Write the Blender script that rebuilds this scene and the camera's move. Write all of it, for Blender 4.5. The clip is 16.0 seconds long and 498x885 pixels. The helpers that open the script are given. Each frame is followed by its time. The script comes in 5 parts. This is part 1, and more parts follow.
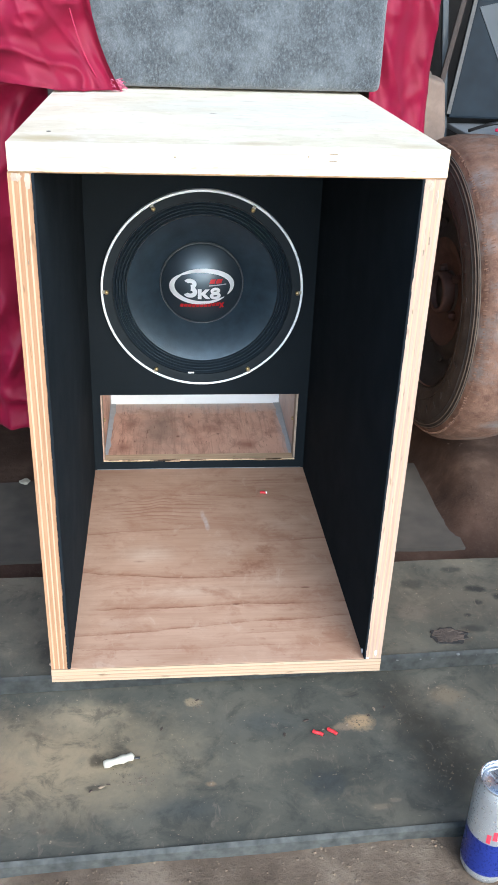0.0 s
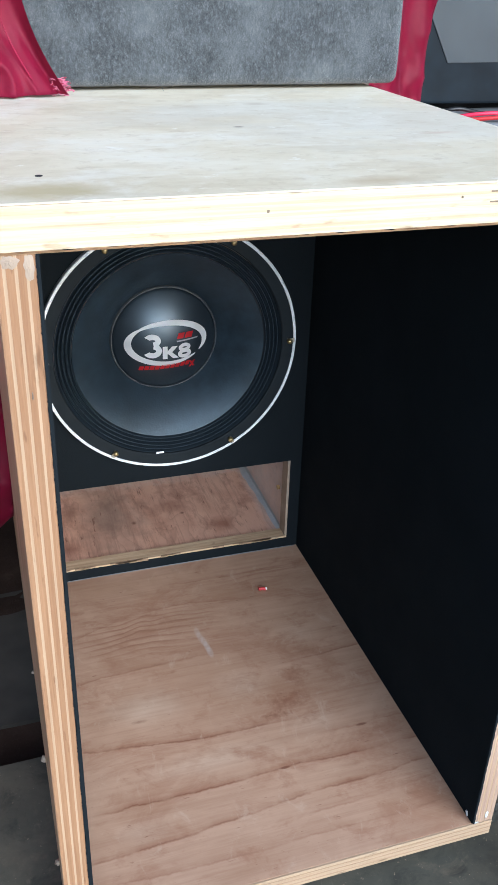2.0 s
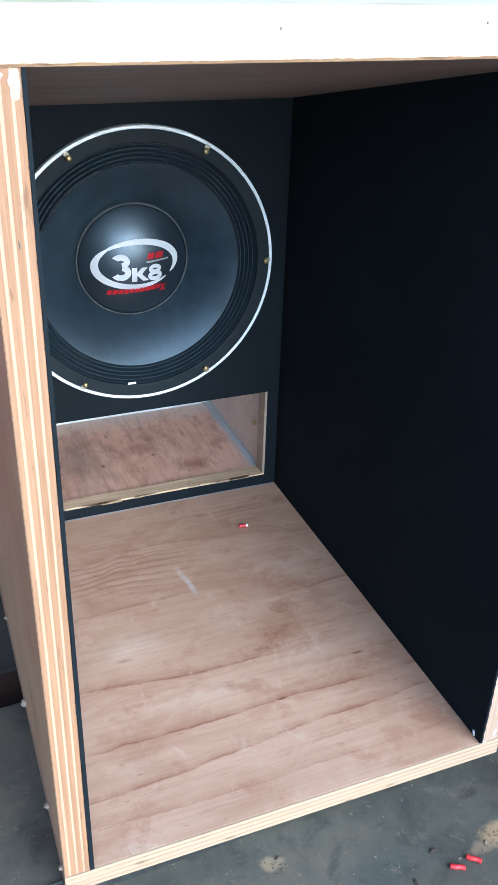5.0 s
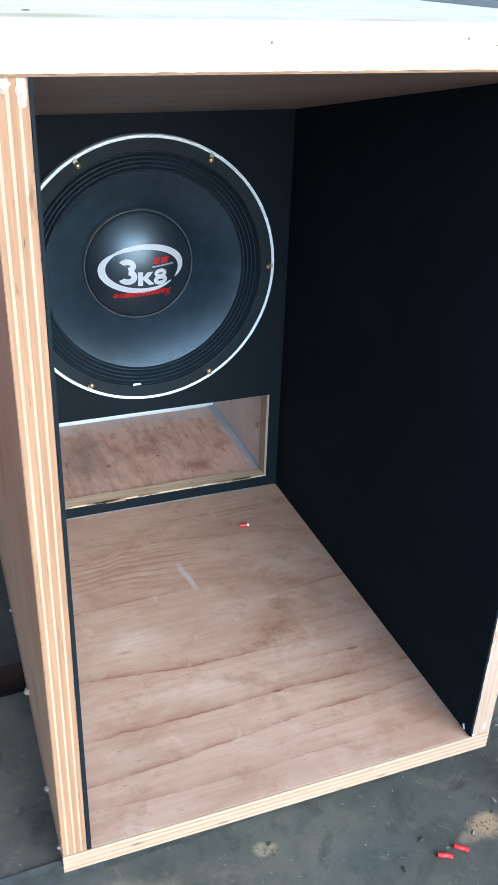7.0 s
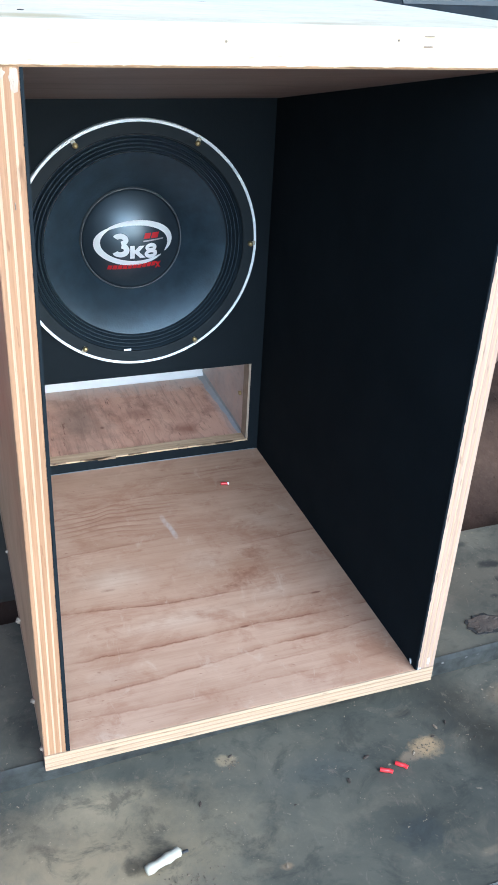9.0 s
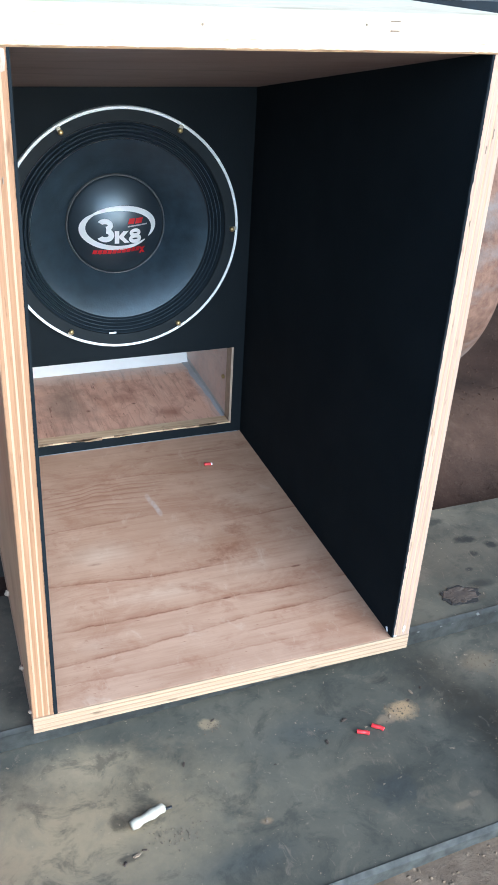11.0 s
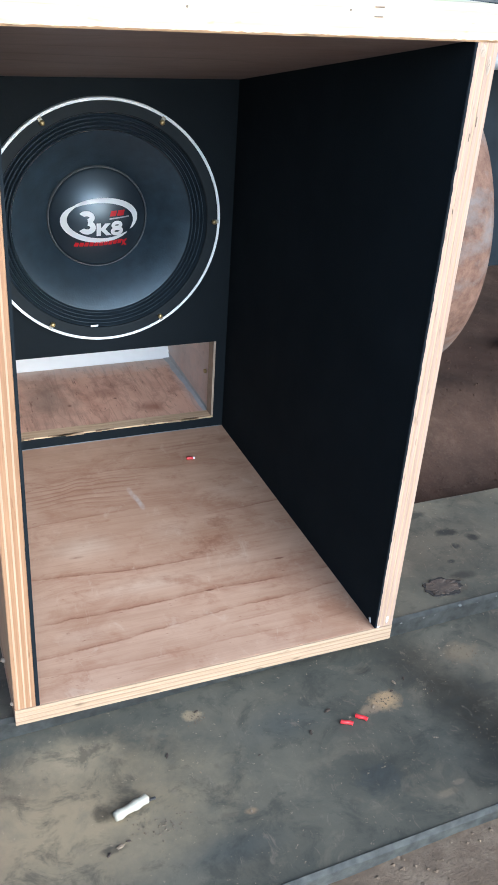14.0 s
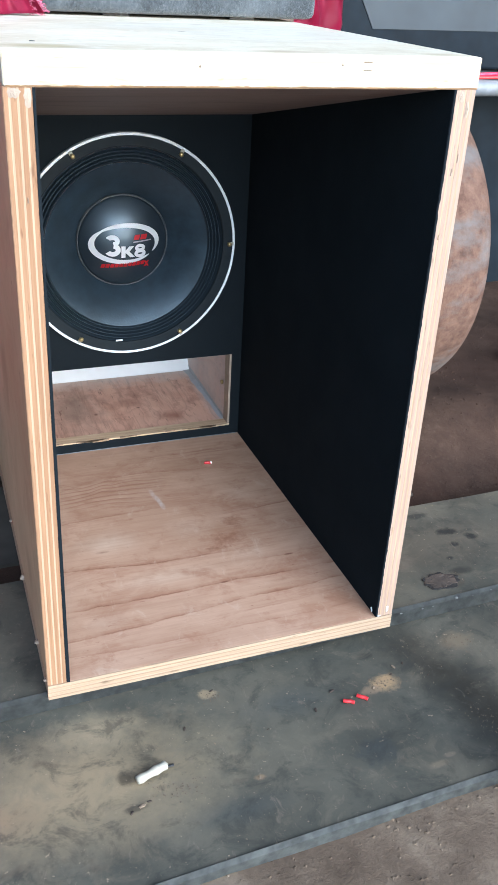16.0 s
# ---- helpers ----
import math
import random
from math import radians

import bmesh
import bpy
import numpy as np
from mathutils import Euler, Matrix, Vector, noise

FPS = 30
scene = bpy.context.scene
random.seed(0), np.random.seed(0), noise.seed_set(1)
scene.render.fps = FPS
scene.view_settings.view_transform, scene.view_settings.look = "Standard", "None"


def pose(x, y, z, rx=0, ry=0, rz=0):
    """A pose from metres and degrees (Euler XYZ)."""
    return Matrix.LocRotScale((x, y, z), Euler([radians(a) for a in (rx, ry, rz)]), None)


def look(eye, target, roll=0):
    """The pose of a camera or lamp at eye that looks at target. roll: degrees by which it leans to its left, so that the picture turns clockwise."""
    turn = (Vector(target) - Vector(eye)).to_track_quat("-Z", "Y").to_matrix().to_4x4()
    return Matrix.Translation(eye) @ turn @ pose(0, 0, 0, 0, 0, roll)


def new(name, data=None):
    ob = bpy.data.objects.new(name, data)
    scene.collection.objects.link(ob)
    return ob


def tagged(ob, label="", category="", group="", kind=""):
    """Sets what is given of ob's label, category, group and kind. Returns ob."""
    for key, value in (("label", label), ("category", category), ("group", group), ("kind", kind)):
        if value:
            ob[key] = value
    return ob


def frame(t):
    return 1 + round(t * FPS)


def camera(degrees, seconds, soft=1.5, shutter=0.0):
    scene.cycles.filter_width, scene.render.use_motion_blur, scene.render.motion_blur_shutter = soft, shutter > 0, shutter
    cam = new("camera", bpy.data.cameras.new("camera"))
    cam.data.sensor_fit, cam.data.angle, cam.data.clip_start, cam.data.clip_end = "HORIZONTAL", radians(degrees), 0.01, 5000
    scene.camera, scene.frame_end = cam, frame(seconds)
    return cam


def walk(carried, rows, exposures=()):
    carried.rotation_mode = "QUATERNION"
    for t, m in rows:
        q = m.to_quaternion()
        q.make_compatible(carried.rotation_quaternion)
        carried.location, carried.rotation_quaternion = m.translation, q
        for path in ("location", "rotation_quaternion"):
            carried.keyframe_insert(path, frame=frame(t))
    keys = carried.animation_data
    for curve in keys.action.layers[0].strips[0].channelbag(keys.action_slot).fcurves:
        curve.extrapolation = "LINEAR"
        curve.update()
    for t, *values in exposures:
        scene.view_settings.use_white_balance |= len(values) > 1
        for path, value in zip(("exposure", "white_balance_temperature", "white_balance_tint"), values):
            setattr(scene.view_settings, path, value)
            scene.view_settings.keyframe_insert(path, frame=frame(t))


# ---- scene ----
cam = camera(31.9, 16.0, 1.2)
PATH = [
    (0, (-0.077, -1.028, 0.967), (0.103, 0.726, 0.023), 2.1),
    (0.5, (-0.091, -0.947, 0.975), (0.086, 0.815, 0.046), 2.2),
    (1, (-0.112, -0.851, 0.992), (0.087, 0.899, 0.044), 2.6),
    (1.5, (-0.178, -0.719, 0.953), (0.165, 1.004, -0.002), 2.5),
    (2, (-0.267, -0.582, 0.938), (0.277, 1.079, -0.034), 1.7),
    (2.5, (-0.28, -0.539, 0.851), (0.403, 1.055, -0.144), 2.4),
    (3, (-0.282, -0.528, 0.801), (0.438, 1.044, -0.204), 2.8),
    (3.5, (-0.285, -0.531, 0.805), (0.427, 1.054, -0.185), 2.4),
    (4, (-0.294, -0.532, 0.814), (0.406, 1.059, -0.176), 1.8),
    (4.5, (-0.302, -0.543, 0.822), (0.382, 1.057, -0.163), 1.8),
    (5, (-0.307, -0.554, 0.829), (0.351, 1.051, -0.166), 1.8),
    (7.3, (-0.306, -0.603, 0.834), (0.323, 1.028, -0.138), 2.2),
    (7.5, (-0.293, -0.611, 0.843), (0.304, 1.023, -0.144), 1.8),
    (8, (-0.288, -0.638, 0.872), (0.271, 1.009, -0.116), 2.3),
    (8.5, (-0.288, -0.663, 0.889), (0.281, 0.983, -0.094), 3.2),
    (9, (-0.303, -0.721, 0.852), (0.312, 0.901, -0.143), 3.1),
    (11.5, (-0.313, -0.773, 0.843), (0.33, 0.839, -0.151), 3.4),
    (12, (-0.318, -0.774, 0.841), (0.33, 0.839, -0.147), 3.6),
    (12.5, (-0.322, -0.769, 0.848), (0.337, 0.839, -0.141), 3.7),
    (13, (-0.329, -0.77, 0.846), (0.335, 0.842, -0.135), 3.7),
    (13.5, (-0.324, -0.774, 0.839), (0.356, 0.83, -0.143), 4.0),
    (14, (-0.316, -0.777, 0.828), (0.369, 0.824, -0.157), 4.0),
    (14.5, (-0.322, -0.787, 0.856), (0.326, 0.829, -0.128), 3.4),
    (15, (-0.336, -0.84, 0.859), (0.288, 0.796, -0.107), 3.0),
    (15.5, (-0.342, -0.874, 0.865), (0.279, 0.77, -0.089), 2.9),
    (16, (-0.34, -0.881, 0.872), (0.3, 0.753, -0.089), 3.1),
]
EXPOSURES = [(0.0, 1.85, 5750, 8), (0.6, 1.68, 5720, 8), (1.0, 1.5, 5720, 8), (1.5, 1.52, 5700, 8), (2.0, 1.36, 5720, 9), (2.5, 1.6, 5650, 9), (3.0, 2.21, 5450, 8), (4.0, 2.11, 5350, 7), (5.0, 1.92, 5180, 6), (9.0, 1.86, 5220, 5), (11.5, 1.88, 5500, 7), (12.5, 1.86, 5750, 9), (14.0, 1.76, 5550, 8), (16.0, 1.78, 5550, 8)]
walk(cam, [(t, look(eye, target, roll)) for t, eye, target, roll in PATH], EXPOSURES)
SKY, SUN = 0.11, 2.9

# ---- light ----
world = bpy.data.worlds.new("world")
scene.world = world
world.use_nodes = True
wn = world.node_tree
sky = wn.nodes.new("ShaderNodeTexSky")
sky.sky_type, sky.sun_disc = "NISHITA", False
sky.sun_elevation, sky.sun_rotation = radians(20), radians(159)
wn.links.new(sky.outputs[0], wn.nodes["Background"].inputs[0])
wn.nodes["Background"].inputs[1].default_value = SKY
sun_data = bpy.data.lights.new("sun", "SUN")
sun_data.energy, sun_data.angle, sun_data.color = SUN, radians(75), (0.92, 0.97, 1.0)
sun = new("sun", sun_data)
sun.matrix_world = look((1.4, -3.4, 1.85), (0, 0.3, 0.5))


# ---- materials ----
class Nodes:
    """A small builder for one node material."""

    def __init__(self, name, rough=0.6, metal=0.0, specular=0.5):
        self.m = bpy.data.materials.new(name)
        self.m.use_nodes = True
        self.t = self.m.node_tree
        self.b = self.t.nodes["Principled BSDF"]
        self.set(self.b, "Roughness", rough)
        self.set(self.b, "Metallic", metal)
        self.set(self.b, "Specular IOR Level", specular)
        self.co = self.t.nodes.new("ShaderNodeTexCoord").outputs["Object"]

    def set(self, node, key, value):
        if isinstance(value, bpy.types.NodeSocket):
            self.t.links.new(value, node.inputs[key])
        else:
            node.inputs[key].default_value = value

    def map(self, scale, shift=(0, 0, 0)):
        n = self.t.nodes.new("ShaderNodeMapping")
        self.set(n, "Vector", self.co)
        n.inputs["Scale"].default_value, n.inputs["Location"].default_value = scale, shift
        return n.outputs[0]

    def noise(self, scale, detail=4.0, rough=0.55, shift=(0, 0, 0), distort=0.0):
        n = self.t.nodes.new("ShaderNodeTexNoise")
        scale = scale if isinstance(scale, tuple) else (scale,) * 3
        self.set(n, "Vector", self.map(scale, shift))
        n.inputs["Scale"].default_value, n.inputs["Detail"].default_value = 1.0, detail
        n.inputs["Roughness"].default_value, n.inputs["Distortion"].default_value = rough, distort
        return n.outputs["Fac"]

    def contour(self, field, depth, axis, pitch):
        """Saw-toothed growth rings: the fraction of pitch * axis + depth * field."""
        split = self.t.nodes.new("ShaderNodeSeparateXYZ")
        self.set(split, 0, self.co)
        a, b, c = (self.t.nodes.new("ShaderNodeMath") for _ in range(3))
        a.operation, b.operation, c.operation = "MULTIPLY", "MULTIPLY_ADD", "FRACT"
        self.set(a, 0, split.outputs[axis])
        a.inputs[1].default_value = pitch
        self.set(b, 0, field)
        b.inputs[1].default_value = depth
        self.set(b, 2, a.outputs[0])
        self.set(c, 0, b.outputs[0])
        return c.outputs[0]

    def ramp(self, fac, stops):
        n = self.t.nodes.new("ShaderNodeValToRGB")
        self.set(n, "Fac", fac)
        e = n.color_ramp.elements
        while len(e) < len(stops):
            e.new(0.5)
        for k, (p, c) in zip(e, stops):
            k.position = p
            k.color = (*c, 1) if isinstance(c, tuple) else (c, c, c, 1)
        return n.outputs["Color"]

    def mix(self, fac, a, b, mode="MIX"):
        n = self.t.nodes.new("ShaderNodeMix")
        n.data_type, n.blend_type = "RGBA", mode
        for key, v in (("Factor_Float", fac), ("A_Color", a), ("B_Color", b)):
            s = next(i for i in n.inputs if i.identifier == key)
            if isinstance(v, bpy.types.NodeSocket):
                self.t.links.new(v, s)
            elif key == "Factor_Float":
                s.default_value = v
            else:
                s.default_value = (*v, 1)
        return next(o for o in n.outputs if o.identifier == "Result_Color")

    def math(self, op, a, b=0.0, c=0.0):
        n = self.t.nodes.new("ShaderNodeMath")
        n.operation = op
        for i, v in enumerate((a, b, c)):
            self.set(n, i, v)
        return n.outputs[0]

    def axis(self, name):
        n = self.t.nodes.new("ShaderNodeSeparateXYZ")
        self.set(n, 0, self.co)
        return n.outputs[name]

    def spot(self, x, y, wide, deep, inner, outer, strength, field, rag):
        """A mask that is full within inner and gone at outer radii of a ragged oval on the x-y plane."""
        d = self.t.nodes.new("ShaderNodeVectorMath")
        d.operation = "LENGTH"
        self.set(d, 0, self.map((1 / wide, 1 / deep, 0.0), (-x / wide, -y / deep, 0)))
        r = self.math("MULTIPLY_ADD", field, rag, d.outputs["Value"])
        return self.ramp(r, [(inner, strength), (outer, 0.0)])

    def random(self):
        return self.t.nodes.new("ShaderNodeObjectInfo").outputs["Random"]

    def bump(self, height, strength=0.3, distance=0.002):
        n = self.t.nodes.new("ShaderNodeBump")
        n.inputs["Strength"].default_value, n.inputs["Distance"].default_value = strength, distance
        self.set(n, "Height", height)
        self.set(self.b, "Normal", n.outputs[0])

    def done(self, colour):
        self.set(self.b, "Base Color", colour if isinstance(colour, bpy.types.NodeSocket) else (*colour, 1))
        return self.m


def veneer(name, light, mid, dark, line=0.55, turn=False):
    """Rotary-cut plywood face; its grain runs along x, or along z where turn is set."""
    n = Nodes(name, rough=0.55, specular=0.35)
    s = (lambda a, b: (b, a, a)) if turn else (lambda a, b: (a, b, b))
    broad = n.noise(s(1.6, 4.5), 3, 0.5, distort=0.4)
    c = n.ramp(broad, [(0.3, mid), (0.55, light), (0.75, mid)])
    rings = n.contour(n.noise(s(1.5, 3.2), 2.5, 0.45, (2.7, 0.4, 0.9), 0.3), 4.2, "X" if turn else "Y", 11.0)
    lines = n.ramp(rings, [(0.0, 0.0), (0.45, 0.0), (0.88, 0.22), (0.955, 1.0), (1.0, 0.0)])
    patch = n.ramp(n.noise(s(3.4, 7), 4, 0.6), [(0.38, 0.15), (0.58, 1.0)])
    fac = n.mix(1.0, lines, patch, "MULTIPLY")
    close = n.contour(n.noise(s(2.2, 5.0), 3, 0.5, (5.1, 3.4, 0.2), 0.5), 16.0, "X" if turn else "Y", 40.0)
    close = n.ramp(close, [(0.0, 0.0), (0.5, 0.0), (0.85, 0.5), (1.0, 0.0)])
    figured = n.ramp(n.noise(s(2.6, 4.2), 2, 0.5, (0.7, 6.3, 2.1)), [(0.48, 0.0), (0.62, 0.8)])
    fac = n.mix(1.0, fac, n.mix(1.0, close, figured, "MULTIPLY"), "ADD")
    fac = n.mix(1.0, fac, (line, line, line), "MULTIPLY")
    c = n.mix(fac, c, dark)
    fine = n.noise(s(7, 170), 4, 0.75)
    c = n.mix(n.ramp(fine, [(0.45, 0.0), (0.8, 0.2)]), c, dark)
    worn = n.ramp(n.noise(s(5, 9), 5, 0.7, (8, 3, 1)), [(0.5, 0.0), (0.7, 0.35)])
    c = n.mix(worn, c, tuple(min(1, v * 1.12 + 0.03) for v in light))
    stain = n.ramp(n.noise(9, 6, 0.7, (4, 2, 1)), [(0.52, 0.0), (0.78, 0.5)])
    c = n.mix(stain, c, dark)
    smear = n.ramp(n.noise(s(3.5, 6), 6, 0.7, (1, 8, 3), 0.6), [(0.48, 0.0), (0.70, 0.62)])
    c = n.mix(smear, c, tuple(0.5 * (a + b) * k for a, b, k in zip(mid, dark, (1.15, 0.95, 0.9))))
    fleck = n.ramp(n.noise(s(45, 140), 3, 0.6, (3, 1, 1)), [(0.68, 0.0), (0.75, 0.6)])
    c = n.mix(fleck, c, dark)
    n.bump(fine, 0.25, 0.0006)
    return n.done(c)




def floor_veneer():
    """The floor's pink-brown face: a few long rust-red growth lines, a close-grained figure at the back, scuffs and blots."""
    n = Nodes("pink_brown_veneer", rough=0.5, specular=0.38)
    light, mid, dark, rust = (0.450, 0.283, 0.190), (0.345, 0.198, 0.124), (0.14, 0.052, 0.028), (0.205, 0.078, 0.042)
    x, y = n.axis("X"), n.axis("Y")
    c = n.ramp(n.noise((3.2, 8, 8), 5, 0.6, distort=0.5), [(0.3, mid), (0.52, light), (0.72, (0.41, 0.252, 0.165))])
    ragged = n.noise(34, 5, 0.65, (2, 2, 5))
    # bleached, rubbed places
    for px, py, wide, deep, amount in ((-0.12, 0.285, 0.10, 0.055, 0.55), (0.02, 0.29, 0.07, 0.05, 0.35), (-0.05, 0.175, 0.16, 0.035, 0.4), (0.10, 0.20, 0.06, 0.03, 0.3), (-0.16, 0.10, 0.06, 0.03, 0.3), (0.13, 0.37, 0.06, 0.05, 0.3)):
        c = n.mix(n.spot(px, py, wide, deep, 0.35, 1.15, amount, ragged, 0.6), c, (0.545, 0.405, 0.300))
    c = n.mix(n.ramp(n.noise((7, 13, 10), 6, 0.7, (4, 7, 1), 0.7), [(0.50, 0.0), (0.66, 0.6)]), c, (0.285, 0.135, 0.080))
    c = n.mix(n.ramp(n.noise((18, 26, 10), 5, 0.7, (8, 3, 1), 0.4), [(0.56, 0.0), (0.70, 0.5)]), c, (0.27, 0.120, 0.070))
    # growth lines: each a wavering sharp edge with a soft halo behind it
    sway = n.math("SUBTRACT", n.noise((7, 2, 2), 3, 0.5, (1.3, 0, 0)), 0.5)
    jitter = n.math("SUBTRACT", n.noise((60, 25, 9), 4, 0.7, (4, 1, 0)), 0.5)
    broken = n.ramp(n.noise((16, 10, 9), 4, 0.65, (6, 2, 1)), [(0.36, 0.25), (0.56, 1.0)])
    for y0, slope, bend, start, end, amount in (
            (0.212, -0.02, 0.35, -0.30, 0.045, 0.95), (0.1375, 0.01, 0.0, -0.20, 0.30, 0.95), (0.089, 0.075, 0.0, -0.24, 0.30, 0.85),
            (0.036, 0.0, 0.15, -0.30, 0.30, 0.5), (0.359, -0.02, -0.3, -0.30, 0.07, 0.6), (0.3165, 0.03, 0.0, 0.10, 0.30, 0.75),
            (0.478, -0.05, -1.2, -0.22, 0.06, 0.55), (0.530, -0.02, 0.0, -0.02, 0.30, 0.5), (0.178, 0.02, 0.0, 0.10, 0.30, 0.45), (0.060, 0.09, 0.0, 0.02, 0.30, 0.4)):
        base = n.math("MULTIPLY_ADD", x, slope, y0)
        base = n.math("MULTIPLY_ADD", n.math("MULTIPLY", x, x), bend, base)
        base = n.math("MULTIPLY_ADD", sway, 0.022, base)
        base = n.math("MULTIPLY_ADD", jitter, 0.007, base)
        d = n.math("SUBTRACT", y, base)
        d = n.math("MULTIPLY_ADD", d, 25.0, 0.3)
        edge = n.ramp(d, [(0.235, 0.0), (0.295, amount), (0.345, amount * 0.55), (0.50, amount * 0.18), (0.85, 0.0)])
        reach = n.ramp(n.math("MULTIPLY_ADD", x, 1.6, 0.5), [(max(0.0, 0.5 + 1.6 * start - 0.05), 0.0), (max(0.01, 0.5 + 1.6 * start + 0.05), 1.0), (min(0.98, 0.5 + 1.6 * end - 0.05), 1.0), (min(1.0, 0.5 + 1.6 * end + 0.06), 0.0)])
        c = n.mix(n.mix(1.0, n.mix(1.0, edge, reach, "MULTIPLY"), broken, "MULTIPLY"), c, rust)
    # close figure at the back
    rings = n.contour(n.noise((6.5, 9.0, 4), 2.5, 0.5, (5.1, 3.4, 0.2), 0.35), 5.0, "Y", 78.0)
    rings = n.ramp(rings, [(0.0, 0.0), (0.45, 0.05), (0.82, 0.75), (1.0, 0.0)])
    zone = n.mix(1.0, n.spot(-0.09, 0.43, 0.19, 0.085, 0.55, 1.25, 0.75, ragged, 0.5), n.spot(0.12, 0.52, 0.16, 0.05, 0.4, 1.2, 0.45, ragged, 0.5), "ADD")
    c = n.mix(n.mix(1.0, rings, zone, "MULTIPLY"), c, rust)
    # blots, dents and dark pores
    blotchy = n.math("MULTIPLY_ADD", n.noise(95, 5, 0.75, (1, 9, 4)), 0.55, n.math("MULTIPLY", ragged, 0.6))
    for px, py, wide, deep, colour, amount in (
            (0.070, 0.245, 0.11, 0.075, rust, 0.8), (0.095, 0.290, 0.08, 0.065, rust, 0.75), (0.05, 0.222, 0.09, 0.03, rust, 0.7), (0.13, 0.33, 0.06, 0.03, rust, 0.5), (0.035, 0.225, 0.035, 0.012, rust, 0.7), (-0.071, 0.34, 0.024, 0.012, rust, 0.5), (-0.135, 0.262, 0.045, 0.010, dark, 0.5),
            (0.155, 0.178, 0.012, 0.003, dark, 0.9), (0.031, 0.1385, 0.010, 0.003, dark, 0.95), (-0.19, 0.50, 0.045, 0.022, rust, 0.5), (0.19, 0.53, 0.04, 0.03, rust, 0.4), (0.12, 0.12, 0.05, 0.014, rust, 0.35), (0.17, 0.06, 0.035, 0.012, rust, 0.4), (-0.12, 0.195, 0.03, 0.006, rust, 0.5), *((-0.008 - 0.0016 * k - 0.002 * (k > 2), 0.366 + 0.011 * k, 0.0065, 0.019, (0.56, 0.52, 0.49), 0.33 if k < 3 else 0.22) for k in range(5))):
        c = n.mix(n.spot(px, py, wide, deep, 0.70, 1.35, amount * 0.85, blotchy, 1.2 if wide > 0.02 else 0.4), c, colour)
    fine = n.noise((7, 170, 60), 4, 0.75)
    c = n.mix(n.ramp(fine, [(0.42, 0.0), (0.75, 0.28)]), c, rust)
    pores = n.ramp(n.noise((70, 330, 60), 3, 0.6, (3, 1, 1)), [(0.67, 0.0), (0.75, 0.55)])
    c = n.mix(pores, c, dark)
    scuff = n.ramp(n.noise((40, 22, 20), 6, 0.75, (9, 2, 6), 0.8), [(0.58, 0.0), (0.70, 0.4)])
    c = n.mix(scuff, c, (0.52, 0.385, 0.285))
    n.set(n.b, "Roughness", n.ramp(n.noise(22, 5, 0.6), [(0.3, 0.42), (0.7, 0.62)]))
    n.bump(fine, 0.3, 0.0006)
    return n.done(c)


def duct_veneer():
    """Knotty reddish face whose grain runs back into the port, grubby in the middle and whitened by glue at the rear and along the joint."""
    n = Nodes("reddish_veneer", rough=0.55, specular=0.35)
    light, mid, dark = (0.70, 0.42, 0.30), (0.56, 0.30, 0.205), (0.17, 0.07, 0.042)
    c = n.ramp(n.noise((11, 4, 5), 5, 0.6, distort=0.6), [(0.32, mid), (0.58, light), (0.75, mid)])
    rings = n.contour(n.noise((9, 3.6, 3.6), 2.5, 0.5, (2.7, 0.4, 0.9), 0.6), 7.0, "X", 16.0)
    c = n.mix(n.ramp(rings, [(0.0, 0.0), (0.6, 0.0), (0.86, 0.10), (0.95, 0.26), (1.0, 0.0)]), c, dark)
    streak = n.noise((95, 7, 20), 5, 0.75, (1, 6, 2), 0.3)
    c = n.mix(n.ramp(streak, [(0.50, 0.0), (0.72, 0.7)]), c, (0.25, 0.115, 0.075))
    c = n.mix(n.ramp(n.noise((26, 15, 15), 6, 0.7, (6, 4, 1)), [(0.50, 0.0), (0.66, 0.65)]), c, (0.30, 0.135, 0.088))
    ragged = n.noise(30, 5, 0.65, (2, 2, 5))
    for px, py, wide, deep, colour, amount in ((-0.10, 0.72, 0.13, 0.26, (0.25, 0.165, 0.125), 0.7), (-0.18, 0.64, 0.035, 0.045, (0.26, 0.105, 0.07), 0.8), (0.09, 0.65, 0.045, 0.05, (0.30, 0.115, 0.07), 0.75), (0.02, 0.73, 0.05, 0.05, (0.30, 0.13, 0.085), 0.6), (0.03, 0.70, 0.008, 0.008, dark, 0.9), (-0.06, 0.69, 0.008, 0.01, dark, 0.9)):
        c = n.mix(n.spot(px, py, wide, deep, 0.5, 1.3, amount, ragged, 0.8), c, colour)
    pores = n.ramp(n.noise((150, 26, 40), 3, 0.65, (3, 1, 1)), [(0.62, 0.0), (0.72, 0.75)])
    c = n.mix(pores, c, dark)
    # the milky smears
    x, y = n.axis("X"), n.axis("Y")
    rear = n.ramp(n.math("MULTIPLY_ADD", ragged, 0.09, y), [(0.845, 0.0), (0.925, 0.8)])
    joint = n.ramp(n.math("MULTIPLY_ADD", ragged, 0.022, x), [(0.172, 0.0), (0.199, 0.65)])
    c = n.mix(rear, c, (0.66, 0.62, 0.58))
    c = n.mix(joint, c, (0.60, 0.57, 0.55))
    n.bump(n.noise((170, 9, 60), 4, 0.7), 0.25, 0.0006)
    return n.done(c)


ply_floor, ply_duct = floor_veneer(), duct_veneer()
ply_side = veneer("tan_veneer", (0.60, 0.385, 0.235), (0.51, 0.31, 0.18), (0.30, 0.15, 0.075), 0.5, True)
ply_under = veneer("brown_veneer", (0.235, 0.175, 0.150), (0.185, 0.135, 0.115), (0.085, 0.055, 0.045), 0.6)


